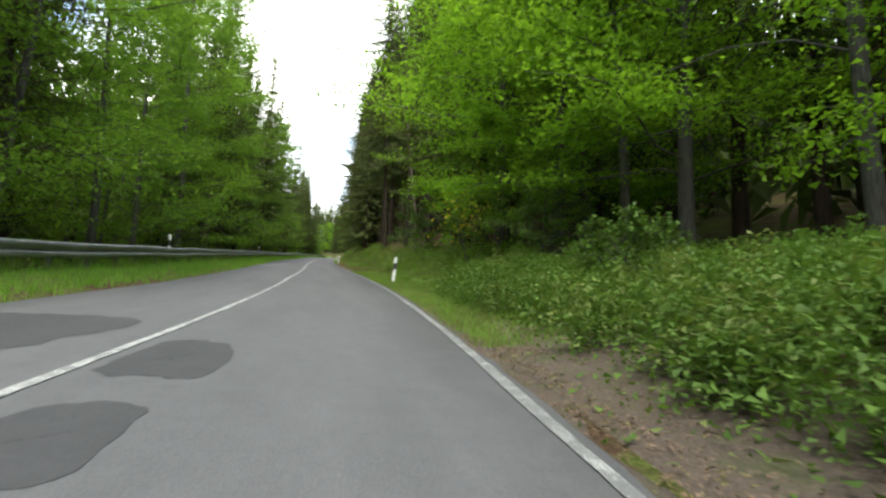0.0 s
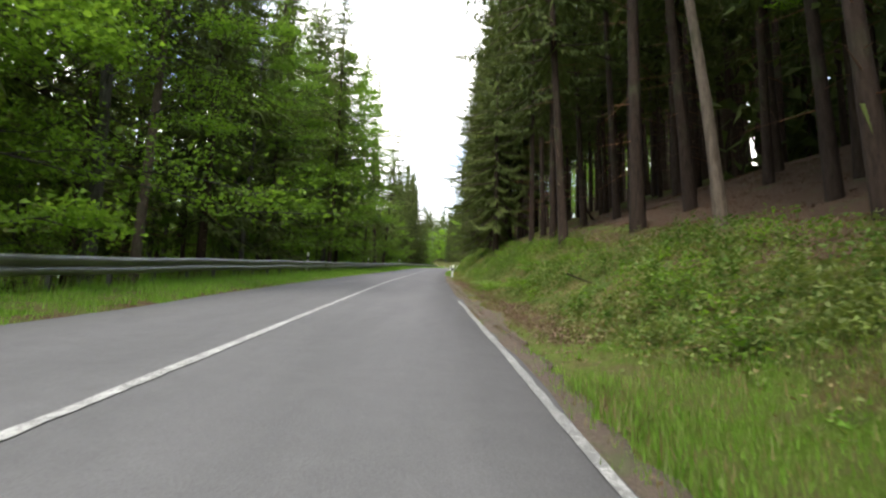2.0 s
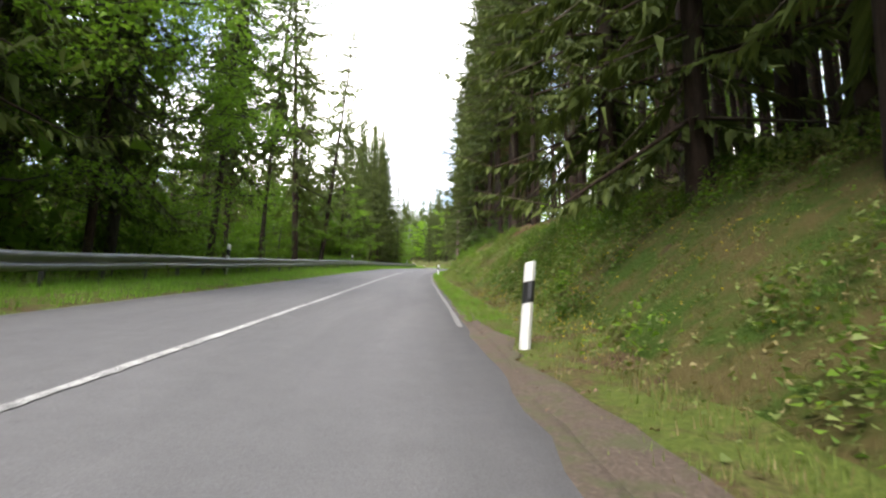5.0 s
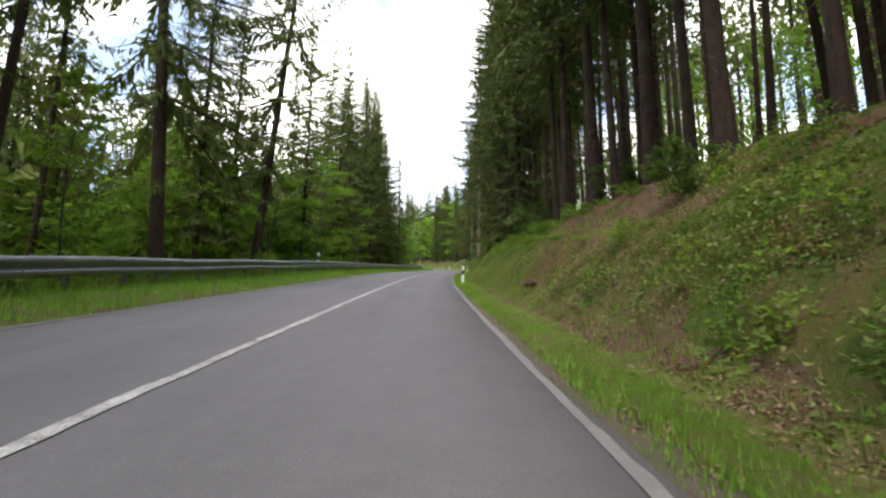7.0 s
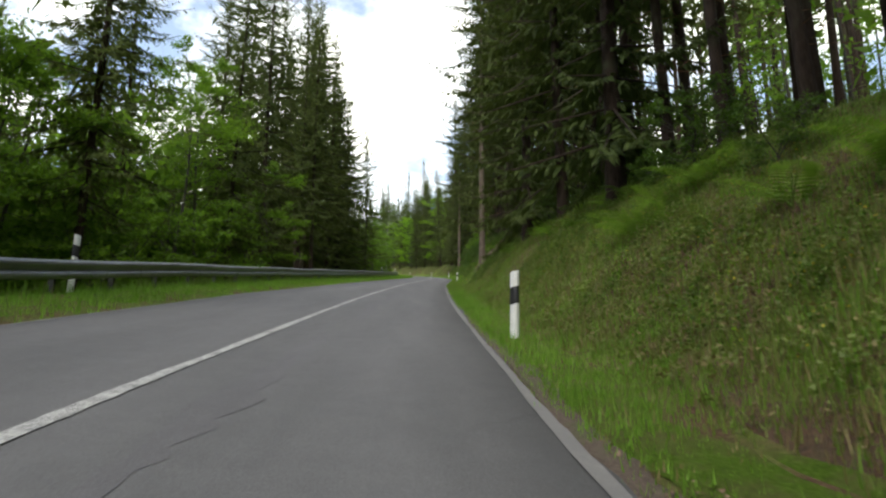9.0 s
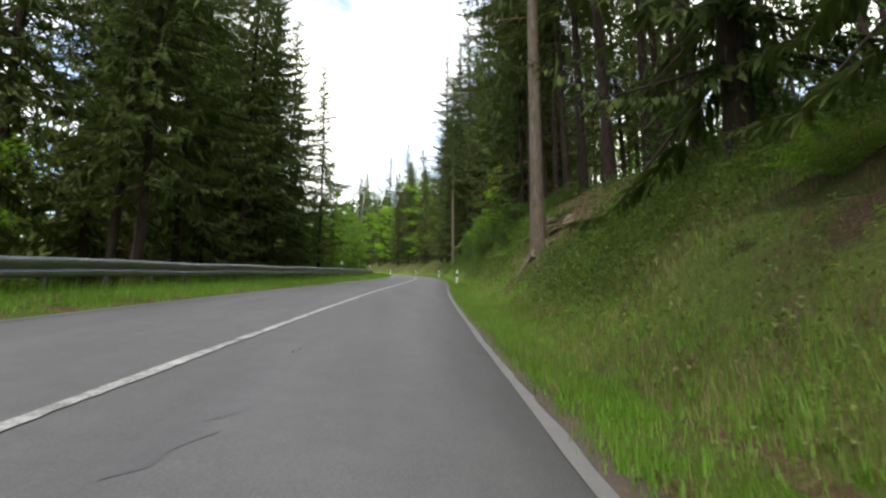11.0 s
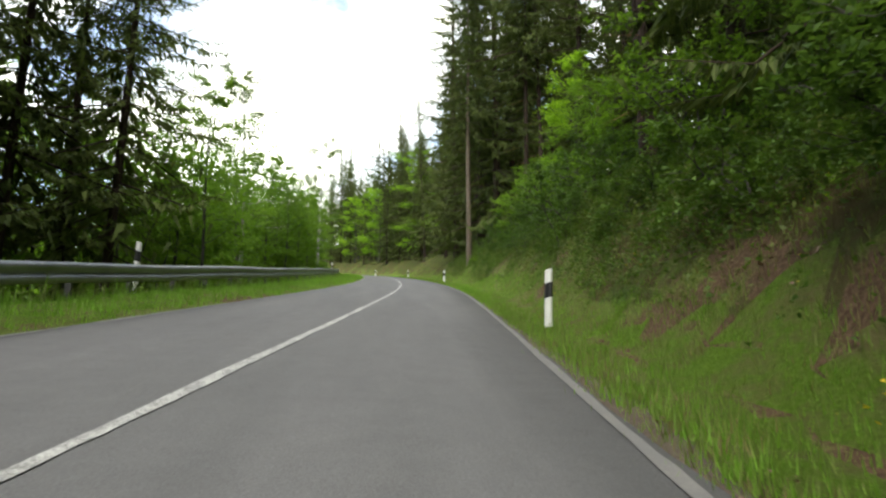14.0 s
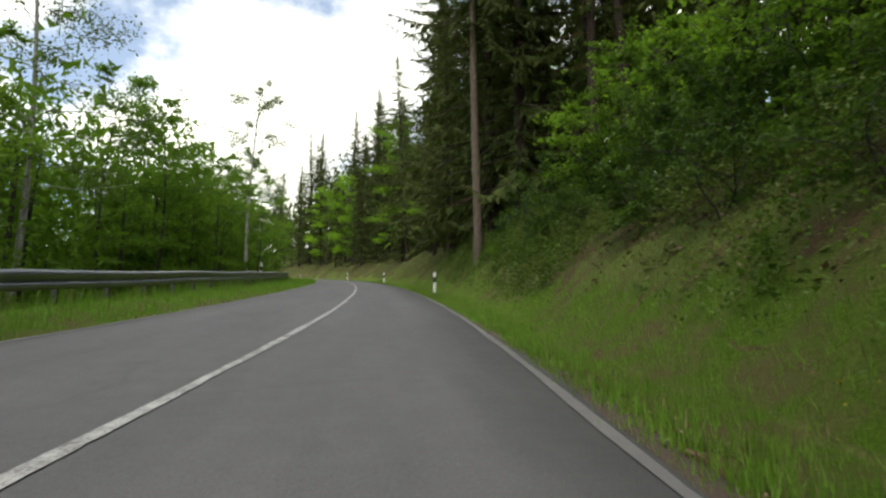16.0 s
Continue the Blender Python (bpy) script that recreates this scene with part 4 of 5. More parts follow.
CREST_BARE_BANK = ((8.4, 92.2, 1), (9.6, 95.5, 1), (7.6, 97.3, 2), (6.9, 99.4, 1), (7.5, 102.2, 0), (7.4, 104.6, 1), (6.9, 106.0, 2), (7.0, 108.4, 1), (7.3, 110.2, 3), (6.8, 112.4, 0), (8.2, 107.4, 3), (7.0, 115.3, 2))
CREST_FERN_BANK = ((8.3, 120.2, 0), (9.0, 121.0, 2), (7.7, 122.0, 2), (7.4, 124.0, 3), (7.4, 126.6, 0), (7.2, 128.4, 2), (7.5, 130.5, 1), (6.7, 133.0, 0), (7.3, 138.0, 2), (7.2, 144.0, 0))
CREST_BEND = ((7.3, 150.2, 1), (8.2, 149.4, 3), (7.5, 154.3, 1), (7.4, 156.6, 3), (7.3, 158.6, 2), (7.2, 160.8, 0), (6.9, 163.0, 1), (7.0, 164.9, 3), (6.8, 166.6, 2), (7.0, 177.6, 3), (7.2, 178.8, 2), (7.3, 197.3, 3), (7.8, 198.3, 2), (8.2, 196.6, 3))
for d, y, n in itertools.chain(CREST_WOOD, CREST_BARE_BANK, CREST_FERN_BANK, CREST_BEND):
    plant(crest[n], d, y, None, rnd.uniform(0.95, 1.08), (rnd.uniform(-1.5, 1.5), rnd.uniform(-2.5, 0.5)))
scatter(crest + inner, 8.6, 18, 34, 88, 48, 2.3, (0.92, 1.08), 1.5)
scatter(shade, 9.5, 17, 25, 42, 12, 2.3, (0.92, 1.08), 1.5)
scatter(inner, 9.0, 18, 84, 170, 38, 2.6, (0.92, 1.08), 1.5)
scatter(shade, 10.5, 16, 6, 27, 10, 2.2)
scatter(skirt, 8.6, 11, 166, 200, 7, 3.0, (0.8, 1.0))
scatter(far_beech, 8.0, 10, 173, 198, 4, 2.8, (0.45, 0.6))
scatter(shade, 10, 19, 168, 215, 20, 2.6)
scatter(young, 6.5, 9.5, 171, 197, 9, 2.0, (0.4, 0.65))
scatter(skirt + valley + far_beech, 5.4, 10, 214, 300, 40, 2.2, (0.7, 1.0))
scatter(shade + slim + far_beech, 10, 26, 205, 310, 34, 3.2, (0.9, 1.1))

# left: mixed wood, opening to young growth, a dark group, then young trees and birches
for d, y, s in ((-8.4, 7, 1.0), (-8.0, 13, 1.0), (-8.6, 19, 1.05), (-8.2, 26, 0.95), (-8.6, 33, 0.95), (-9, 41, 0.8), (-8.6, 62, 0.85), (-9.4, 73, 1.0), (-7.6, 79, 1.1), (-7.8, 86, 1.05)):
    plant(mature[int(y + 1) % 2], d, y, None, s)
scatter(edge + valley + crest, -13, -8.2, 48, 90, 20, 2.4, (0.95, 1.1))
scatter(slim + edge, -14, -9, 2, 36, 10, 2.4, (0.9, 1.05))
scatter(inner, -15, -8.2, 84, 112, 8, 2.0, (0.8, 0.95))
scatter(young, -12, -7.4, 38, 110, 18, 2.0, (0.5, 0.8))
scatter(young, -12, -7.4, 112, 147, 24, 1.7, (0.85, 1.2))
scatter(valley + slim, -22, -9.5, 96, 148, 26, 2.2, (0.6, 0.9))
scatter(valley + edge + skirt, -14, -8.4, 152, 180, 14, 2.0, (0.85, 1.0))
scatter(young, -11, -7.2, 184, 250, 34, 1.7, (0.85, 1.15))
scatter(far_beech, -26, -13, 182, 280, 14, 3.4, (0.6, 0.8))
scatter(young, -12, -6.8, 210, 252, 14, 1.4, (0.9, 1.2))
# behind the start
scatter(inner, 8, 22, -40, -4, 5, 3.5)
scatter(inner, -22, -8, -40, -4, 5, 3.5)

for i, (d, y, s) in enumerate(((6.6, 15.5, 0.5), (6.2, 19.0, 0.6), (6.4, 22.5, 0.6), (6.8, 26.0, 0.4))):
    plant(young[i % 3], d, y, None, s)
# a broom in yellow flower in front of the beeches
broom = tree(broadleaf("flowering_shrub", 2.7, 0.4, 1.1, 0.04, 880, 2600, 0.04, M_BEECH, M_BEECHBARK, 0.9, 4, 24, 4, False), "broom bush with yellow blossom beside the beeches", "shrub", "shrubs on the bank")
brng = np.random.default_rng(881)
bp = brng.normal(0, 1, (420, 3)) * np.array([0.55, 0.55, 0.5]) + np.array([0, 0, 1.75])
be = brng.normal(0, 0.045, (420, 2, 3))
part("blossom", mesh_from("blossom", np.stack([bp, bp + be[:, 0], bp + be[:, 1]], 1).reshape(-1, 3), np.arange(1260).reshape(-1, 3), [M_FLOWER]), broom, "yellow blossom")
plant(broom, 5.6, 19.6, 0, 1.1)
# shrubs on the bank
for d, y, s in ((6.0, 31, 1.1), (5.6, 8, 0.8), (6.4, 15, 0.9), (5.9, 98.5, 0.6), (7.4, 108, 0.7), (6.6, 121, 0.7), (7.3, 127, 0.8), (7.4, 141, 0.9), (6.6, 143.5, 0.5), (5.0, 156, 0.4),
                (5.2, 158, 0.5), (6.6, 160, 0.6), (5.4, 163.5, 0.6), (5.6, 166, 0.8), (7.2, 175, 1.0), (5.8, 179, 0.9), (7.0, 183, 1.1), (6.2, 188, 0.9), (7.4, 192, 1.1), (6.2, 195, 0.8)):
    plant(shrub[int(y) % 2], d, y, None, s)
for d, y, s in ((5.8, 29.5, 0.5), (-7.2, 128, 1.2), (-7.0, 132, 1.3), (-7.3, 137, 1.2), (6.2, 173, 1.0), (6.8, 182, 1.0), (6.2, 186, 0.9), (7.0, 190, 1.1), (6.4, 194, 1.0), (-7.2, 88, 1.0), (-7.4, 97, 1.1)):
    plant(brightshrub, d, y, None, s)

scatter(shrub, 4.7, 8.2, 156, 200, 40, 0.8, (0.35, 0.8), 6.0)
scatter(shrub, 5.6, 8.2, 112, 146, 9, 1.0, (0.25, 0.45), 6.0)


def far_wood(name, label, zones, seed, broad, low=0.58, needles=None, grain=1.0):
    """Trees deep in the wood that nobody could count, in one mesh: stem and crown each."""
    rng = np.random.default_rng(seed)
    tv, ti, sv = [], [], []
    for d0, d1, y0, y1, n, h0, h1 in zones:
        for _ in range(n):
            d, y, h = rng.uniform(d0, d1), rng.uniform(y0, y1), rng.uniform(h0, h1)
            x = float(xc(y) + d / lean_of(y))
            z = float(ground_z(x, y)) - 0.2
            lean = rng.normal(0, 0.02, 2) * h
            line = np.array([[x, y, z], [x + lean[0] * 0.5, y + lean[1] * 0.5, z + h * 0.5], [x + lean[0], y + lean[1], z + h * 0.66]])
            sv.append(tube_arrays(line, np.array([0.2, 0.13, 0.02]) * h / 22, 5))
            m = int((280 if broad else 260) / grain ** 1.6)
            if broad:
                u = rng.normal(0, 1, (m, 3))
                u /= np.linalg.norm(u, axis=1, keepdims=True)
                p = u * (rng.uniform(0.3, 1, m) ** 0.5)[:, None] * np.array([0.24, 0.24, 0.42]) * h + np.array([0, 0, 0.56 * h])
                p += 0.05 * h * np.sin(p[:, [1, 2, 0]] * 2.1 + seed)
                sz = 0.25 * grain
            else:
                k = rng.uniform(0, 1, m) ** 0.6
                a = rng.uniform(0, 6.283, m)
                q = (0.16 * h * k ** 0.58 + 0.05) * rng.uniform(0.15, 1.1, m)
                p = np.stack([q * np.cos(a), q * np.sin(a), h - low * h * k - 0.25 * q], -1)
                sz = (0.18 + 0.28 * k)[:, None] * grain
            p = p + np.array([x, y, z])
            e1, e2 = rng.normal(0, sz, (m, 3)), rng.normal(0, sz, (m, 3))
            if not broad:
                e2[:, 2] -= 0.35
            tv.append(np.stack([p, p + e1, p + e2], 1).reshape(-1, 3))
    q = np.concatenate(tv)
    f = np.arange(len(q)).reshape(-1, 3)
    wv, wf = gather(sv)
    wf = tris(wf) + len(q)
    me = mesh_from(name, np.concatenate([q, wv]), np.concatenate([f, wf]), [M_YOUNG if broad else needles or M_NEEDLE, M_BEECHBARK if broad else M_BARK], False, np.r_[np.zeros(len(f)), np.ones(len(wf))])
    return tagged(new(name, me), label, "woodland", kind="stuff")


far_wood("spruce_wood", "dark spruce plantation deeper on the slope", ((21, 42, 110, 172, 40, 22, 26),), 71, False, 0.48)
far_wood("spruce_wood", "dark closed spruce plantation on the slope", ((17, 42, 56, 112, 230, 22, 26), (22, 60, 172, 330, 90, 20, 26), (26, 70, 290, 420, 60, 20, 26)), 74, False, 0.58)
far_wood("spruce_wood", "dark young spruces closing the wood behind the beeches", ((15, 32, -30, 33, 130, 12, 20), (16, 44, 26, 58, 90, 14, 22)), 75, False, 0.97)
far_wood("broadleaf_wood", "dense young broadleaf thicket below the road", ((-14, -8.2, 184, 246, 90, 7.5, 11), (-13, -8.6, 112, 148, 26, 5, 9), (-12, -8.4, 60, 112, 16, 3, 6)), 76, True, 0.58, None, 0.62)
far_wood("spruce_wood", "dark spruces closing the bend", ((-36, -9, 246, 340, 46, 13, 20), (8, 32, 236, 330, 56, 19, 25)), 77, False, 0.9, None, 0.9)
far_wood("spruce_wood", "spruces deeper in the valley wood", ((-38, -13, -30, 88, 220, 22, 28), (-38, -18, 88, 112, 12, 18, 22), (-50, -14, 96, 150, 130, 15, 23), (-38, -13, 148, 186, 90, 18, 24), (-70, -30, 184, 330, 50, 18, 24)), 72, False, 0.74, M_LITNEEDLE)
far_wood("broadleaf_wood", "light green broadleaf wood in the valley and round the bend", ((-26, -10, -10, 100, 90, 13, 20), (-30, -11, 60, 150, 80, 5, 9), (-40, -11.5, 172, 300, 130, 9, 14), (22, 46, 100, 168, 34, 9, 14), (10, 40, 215, 330, 40, 10, 15), (9, 60, 300, 420, 50, 12, 16), (-60, 5, 330, 420, 60, 12, 18), (-34, -6.5, 246, 340, 60, 5, 10), (6, 34, 236, 330, 25, 5, 10)), 73, True)


# ---- ground plants ----
def blades(name, label, mats, spots, tall, wide, per, spread, seed, share=(1.0,)):
    """Tufts of blades at spots (n, 2) of offset and distance along the road, in one mesh."""
    rng = np.random.default_rng(seed)
    d = np.repeat(spots[:, 0], per) + rng.normal(0, spread, len(spots) * per)
    y = np.repeat(spots[:, 1], per) + rng.normal(0, spread, len(spots) * per)
    x = xc(y) + d / lean_of(y)
    p = np.stack([x, y, ground_z(x, y) - 0.015], -1)
    n = len(p)
    k = np.repeat(rng.uniform(0.55, 1.25, len(spots)), per)
    h = tall * k * rng.uniform(0.5, 1.2, n)
    a = rng.uniform(0, 6.283, n)
    w = wide * rng.uniform(0.7, 1.4, n)
    side = np.stack([np.cos(a), np.sin(a), 0 * a], -1) * w[:, None]
    bend = np.stack([-np.sin(a), np.cos(a), 0 * a], -1) * (h * rng.normal(0, 0.35, n))[:, None]
    tip = p + bend
    tip[:, 2] += h
    v = np.stack([p - side, p + side, tip], 1).reshape(-1, 3)
    me = mesh_from(name, v, np.arange(3 * n).reshape(-1, 3), mats, idx=np.repeat(rng.choice(len(mats), len(spots), p=share), per))
    return tagged(new(name, me), label, "grass", kind="stuff")


def leafy(name, label, mats, spots, tall, size, per, spread, seed, category="undergrowth", share=(1.0,), upright=0.6):
    """Low leafy plants, each a loose cluster of leaves, in one mesh."""
    rng = np.random.default_rng(seed)
    m = len(spots)
    k = np.repeat(rng.uniform(0.5, 1.3, m), per)
    r = np.abs(rng.normal(0, spread, m * per)) * k
    a = rng.uniform(0, 6.283, m * per)
    d, y = np.repeat(spots[:, 0], per) + r * np.cos(a), np.repeat(spots[:, 1], per) + r * np.sin(a)
    x = xc(y) + d / lean_of(y)
    dome = np.clip(1 - (r / (2.2 * spread * k)) ** 2, 0.05, 1)
    p = np.stack([x, y, ground_z(x, y) + 0.01 + tall * k * dome * rng.uniform(0.15, 1.0, m * per)], -1)
    n = len(p)
    nrm = rng.normal(0, upright, (n, 3)) + np.array([0, 0, 1.0])
    nrm /= np.linalg.norm(nrm, axis=1, keepdims=True)
    ax = np.cross(nrm, rng.normal(0, 1, (n, 3)))
    ax /= np.linalg.norm(ax, axis=1, keepdims=True) + 1e-9
    bx = np.cross(nrm, ax)
    s = (size * rng.uniform(0.55, 1.35, n))[:, None]
    v = np.stack([p - ax * s - bx * s * 0.5, p + ax * s * 1.1, p - ax * s * 0.5 + bx * s * 0.75], 1).reshape(-1, 3)
    me = mesh_from(name, v, np.arange(3 * n).reshape(-1, 3), mats, idx=np.repeat(rng.choice(len(mats), m, p=share), per))
    return tagged(new(name, me), label, category, kind="stuff")


def spots_in(n, d0, d1, y0, y1, seed, clump=0.0, scale=3.0, power=1.0):
    """Random spots, thinned by a slow wave so that they stand in drifts."""
    rng = np.random.default_rng(seed)
    d = d0 + (d1 - d0) * rng.uniform(0, 1, n) ** power
    y = rng.uniform(y0, y1, n)
    if clump:
        f = np.sin(d / scale * 2.1 + 1.3 * seed) * np.sin(y / scale + seed) + 0.6 * np.sin(y / scale * 0.37 + 2 * seed) + 0.4 * np.sin(d * 1.9 + y * 0.7)
        keep = rng.uniform(-1, 1, n) < f + (2 * clump - 1)
        d, y = d[keep], y[keep]
    bare = ((d > 5.1) & (y > 146) & (y < 153.5) | (d > 4.6) & (y > 99) & (y < 110) | (d > 7.2) & (y > 148) & (y < 166)) & (rng.uniform(0, 1, len(d)) < 0.62)
    return np.stack([d, y], -1)[~bare]


blades("verge_grass", "lush bright green grass along the guardrail", [M_GRASS, M_DRYGRASS], spots_in(20000, -5.1, -2.52, -6, 236, 1), 0.16, 0.008, 7, 0.07, 41, (0.97, 0.03))
blades("verge_grass", "tall rank grass under and behind the guardrail", [M_GRASS, M_HERB], spots_in(9000, -6.6, -4.6, -6, 236, 2), 0.4, 0.01, 7, 0.1, 42, (0.7, 0.3))
blades("bank_grass", "bright green verge grass at the asphalt edge", [M_GRASS, M_DRYGRASS], spots_in(5000, 2.62, 3.25, 76, 116, 3, 0.65, 4.0, 1.1), 0.085, 0.006, 8, 0.07, 43, (0.8, 0.2))
blades("bank_grass", "bright green verge grass at the asphalt edge", [M_GRASS, M_DRYGRASS], spots_in(18000, 2.6, 4.1, 114, 240, 23, 0.85, 4.0, 1.3), 0.13, 0.005, 9, 0.08, 76, (0.94, 0.06))
blades("bank_grass", "patchy verge grass at the asphalt edge", [M_GRASS, M_DRYGRASS], spots_in(4200, 2.62, 4.4, 6, 37, 14, 0.6, 4.0), 0.1, 0.006, 8, 0.07, 55, (0.85, 0.15))
blades("bank_grass", "thin faded grass on the soil beside the asphalt", [M_MEADOW, M_DRYGRASS], spots_in(3600, 2.8, 4.2, 36, 78, 24, 0.45, 3.0), 0.09, 0.005, 8, 0.07, 75, (0.6, 0.4))
blades("bank_grass", "thin rough grass on the wooded bank", [M_MEADOW, M_DRYGRASS, M_HERB], spots_in(26000, 3.5, 7.0, 22, 140, 4, 0.55, 3.0, 1.2), 0.13, 0.006, 8, 0.14, 44, (0.3, 0.5, 0.2))
blades("bank_grass", "soft meadow grass at the bank's foot", [M_MEADOW, M_DRYGRASS], spots_in(16000, 2.66, 6.4, 138, 235, 5, 0.8, 5.0, 1.4), 0.13, 0.005, 9, 0.12, 45, (0.88, 0.12))
blades("bank_grass", "soft meadow grass at the bank's foot", [M_GRASS, M_MEADOW, M_DRYGRASS], spots_in(15000, 2.75, 7.0, 6, 34, 6, 0.8, 5.0, 1.3), 0.11, 0.005, 9, 0.12, 46, (0.45, 0.4, 0.15))
leafy("undergrowth", "low bramble and bilberry leaves on the bank", [M_HERB, M_DRYGRASS, M_GRASS], spots_in(11000, 3.5, 7.0, 20, 142, 7, 0.45, 3.4, 1.15), 0.2, 0.022, 16, 0.2, 47, share=(0.6, 0.36, 0.04))
leafy("undergrowth", "knee-high bilberry and raspberry clumps on the bank", [M_HERB, M_RASP, M_YOUNG], spots_in(2400, 3.8, 6.6, 24, 100, 27, 0.4, 1.3), 0.45, 0.032, 90, 0.25, 67, share=(0.4, 0.45, 0.15), upright=0.45)
leafy("undergrowth", "dense leafy herbs beside the road", [M_HERB, M_MEADOW], spots_in(2200, 4.0, 9.0, 12, 34, 8, 0.6, 3.0), 0.28, 0.024, 26, 0.22, 48, share=(0.4, 0.6))
leafy("undergrowth", "waist-high raspberry thicket beside the road", [M_RASP, M_HERB], spots_in(1500, 3.45, 9.6, -2, 15, 28, 0.8, 1.6), 0.62, 0.032, 190, 0.3, 68, share=(0.85, 0.15), upright=0.45)
leafy("undergrowth", "dense bramble thicket on the bank", [M_HERB, M_RASP, M_YOUNG], spots_in(9000, 3.9, 8.6, 138, 214, 9, 0.5, 1.6), 0.4, 0.028, 24, 0.26, 49, share=(0.4, 0.45, 0.15))
leafy("undergrowth", "tall bramble and raspberry clumps on the bank", [M_HERB, M_RASP], spots_in(1400, 4.2, 8.4, 154, 214, 29, 0.5, 1.7), 0.75, 0.034, 190, 0.34, 69, share=(0.4, 0.6), upright=0.45)
leafy("undergrowth", "weeds behind the guardrail", [M_HERB, M_YOUNG], spots_in(3600, -9, -5.6, -6, 236, 10, 0.7, 4.0), 0.7, 0.06, 16, 0.25, 50, share=(0.5, 0.5))
leafy("wild_flowers", "white umbels of cow parsley under the guardrail", [M_UMBEL], spots_in(420, -5.6, -4.55, 20, 236, 33, 0.35, 5.0), 0.5, 0.012, 9, 0.07, 70, "flowers", upright=0.3)
leafy("undergrowth", "leafy weeds under the guardrail", [M_HERB, M_RASP], spots_in(2600, -5.8, -4.5, -6, 236, 34, 0.6, 4.0), 0.34, 0.035, 16, 0.16, 71, share=(0.6, 0.4))
leafy("leaf_litter", "dry brown beech leaves lying on the bank", [M_LITTER], spots_in(9000, 3.0, 8.5, 24, 125, 11, 0.25, 3.2, 1.5), 0.02, 0.016, 14, 0.25, 51, "leaf litter", upright=0.35)
leafy("leaf_litter", "dry brown leaves along the asphalt edge", [M_LITTER], spots_in(2600, 2.6, 3.2, -4, 238, 12, 0.55, 2.0), 0.012, 0.018, 9, 0.12, 52, "leaf litter", upright=0.3)
leafy("leaf_litter", "dead twigs and leaves on the forest floor", [M_DEAD, M_LITTER], spots_in(5000, 6.0, 14, 32, 68, 35, 0.7, 2.4), 0.03, 0.022, 10, 0.25, 77, "leaf litter", share=(0.75, 0.25), upright=0.4)
leafy("leaf_litter", "drift of pale dry leaves between road and bank", [M_LITTER], spots_in(3600, 3.1, 3.9, 36, 64, 17, 0.6, 2.6), 0.025, 0.014, 20, 0.16, 57, "leaf litter", upright=0.4)
leafy("leaf_litter", "dry leaves and grass between road and herbs", [M_LITTER, M_DRYGRASS], spots_in(1500, 2.6, 3.6, -4, 11, 18, 0.8, 2.6), 0.025, 0.011, 16, 0.16, 58, "leaf litter", share=(0.6, 0.4), upright=0.4)
leafy("leaf_litter", "dry leaves and needles on the bare earth", [M_LITTER, M_DEAD], spots_in(8000, 3.6, 9.4, 96, 113, 19), 0.03, 0.018, 6, 0.2, 59, "leaf litter", share=(0.14, 0.86), upright=0.4)
leafy("leaf_litter", "moss and dry leaves between verge and bare earth", [M_LITTER, M_DRYGRASS, M_HERB], spots_in(6500, 3.3, 5.2, 78, 120, 20, 0.75, 2.0), 0.04, 0.016, 14, 0.16, 64, "leaf litter", share=(0.6, 0.32, 0.08), upright=0.5)
leafy("leaf_litter", "dry brown leaves and twigs in gaps of the thicket", [M_LITTER], spots_in(3000, 4.2, 9, 140, 200, 15, 0.3, 2.4), 0.02, 0.04, 8, 0.25, 56, "leaf litter", upright=0.35)
leafy("wild_flowers", "yellow flowers in the grass beside the post", [M_FLOWER], spots_in(170, 3.2, 5.2, 72, 84, 36), 0.28, 0.014, 6, 0.2, 78, "flowers")
blades("bank_grass", "tufted rough grass at the foot of the bare earth", [M_MEADOW, M_GRASS, M_DRYGRASS], spots_in(9000, 3.5, 5.6, 94, 120, 81, 0.55, 1.4, 1.2), 0.17, 0.006, 9, 0.09, 82, (0.5, 0.25, 0.25))
blades("bank_grass", "tufted meadow grass and dry stalks on the bank", [M_MEADOW, M_GRASS, M_DRYGRASS], spots_in(17000, 3.4, 7.6, 114, 146, 83, 0.6, 1.5, 1.1), 0.19, 0.006, 9, 0.1, 84, (0.5, 0.25, 0.25))
leafy("undergrowth", "small bramble and herb tufts on the bank", [M_HERB, M_RASP, M_MEADOW], spots_in(900, 3.9, 6.0, 94, 116, 85, 0.4, 1.2), 0.26, 0.022, 46, 0.17, 86, share=(0.4, 0.35, 0.25), upright=0.45)
leafy("undergrowth", "bramble and fern tufts on the grassy bank", [M_HERB, M_RASP, M_MEADOW], spots_in(2400, 4.0, 8.0, 114, 144, 87, 0.38, 1.3), 0.32, 0.024, 50, 0.2, 88, share=(0.4, 0.35, 0.25), upright=0.45)
leafy("wild_flowers", "yellow flowers among the grass tufts of the bank", [M_FLOWER], spots_in(200, 4.0, 6.5, 112, 134, 89, 0.5, 1.5), 0.28, 0.014, 6, 0.2, 90, "flowers")
leafy("undergrowth", "mossy bilberry tufts on the shaded bank", [M_HERB, M_RASP, M_DRYGRASS], spots_in(1500, 4.0, 7.2, 80, 97, 91, 0.42, 1.1), 0.2, 0.022, 46, 0.2, 92, share=(0.5, 0.3, 0.2), upright=0.45)
leafy("leaf_litter", "brown leaves and twigs at the foot of the bank", [M_LITTER, M_DEAD], spots_in(2200, 3.6, 5.2, 80, 96, 93, 0.4, 1.6), 0.03, 0.02, 12, 0.2, 94, "leaf litter", share=(0.6, 0.4), upright=0.4)
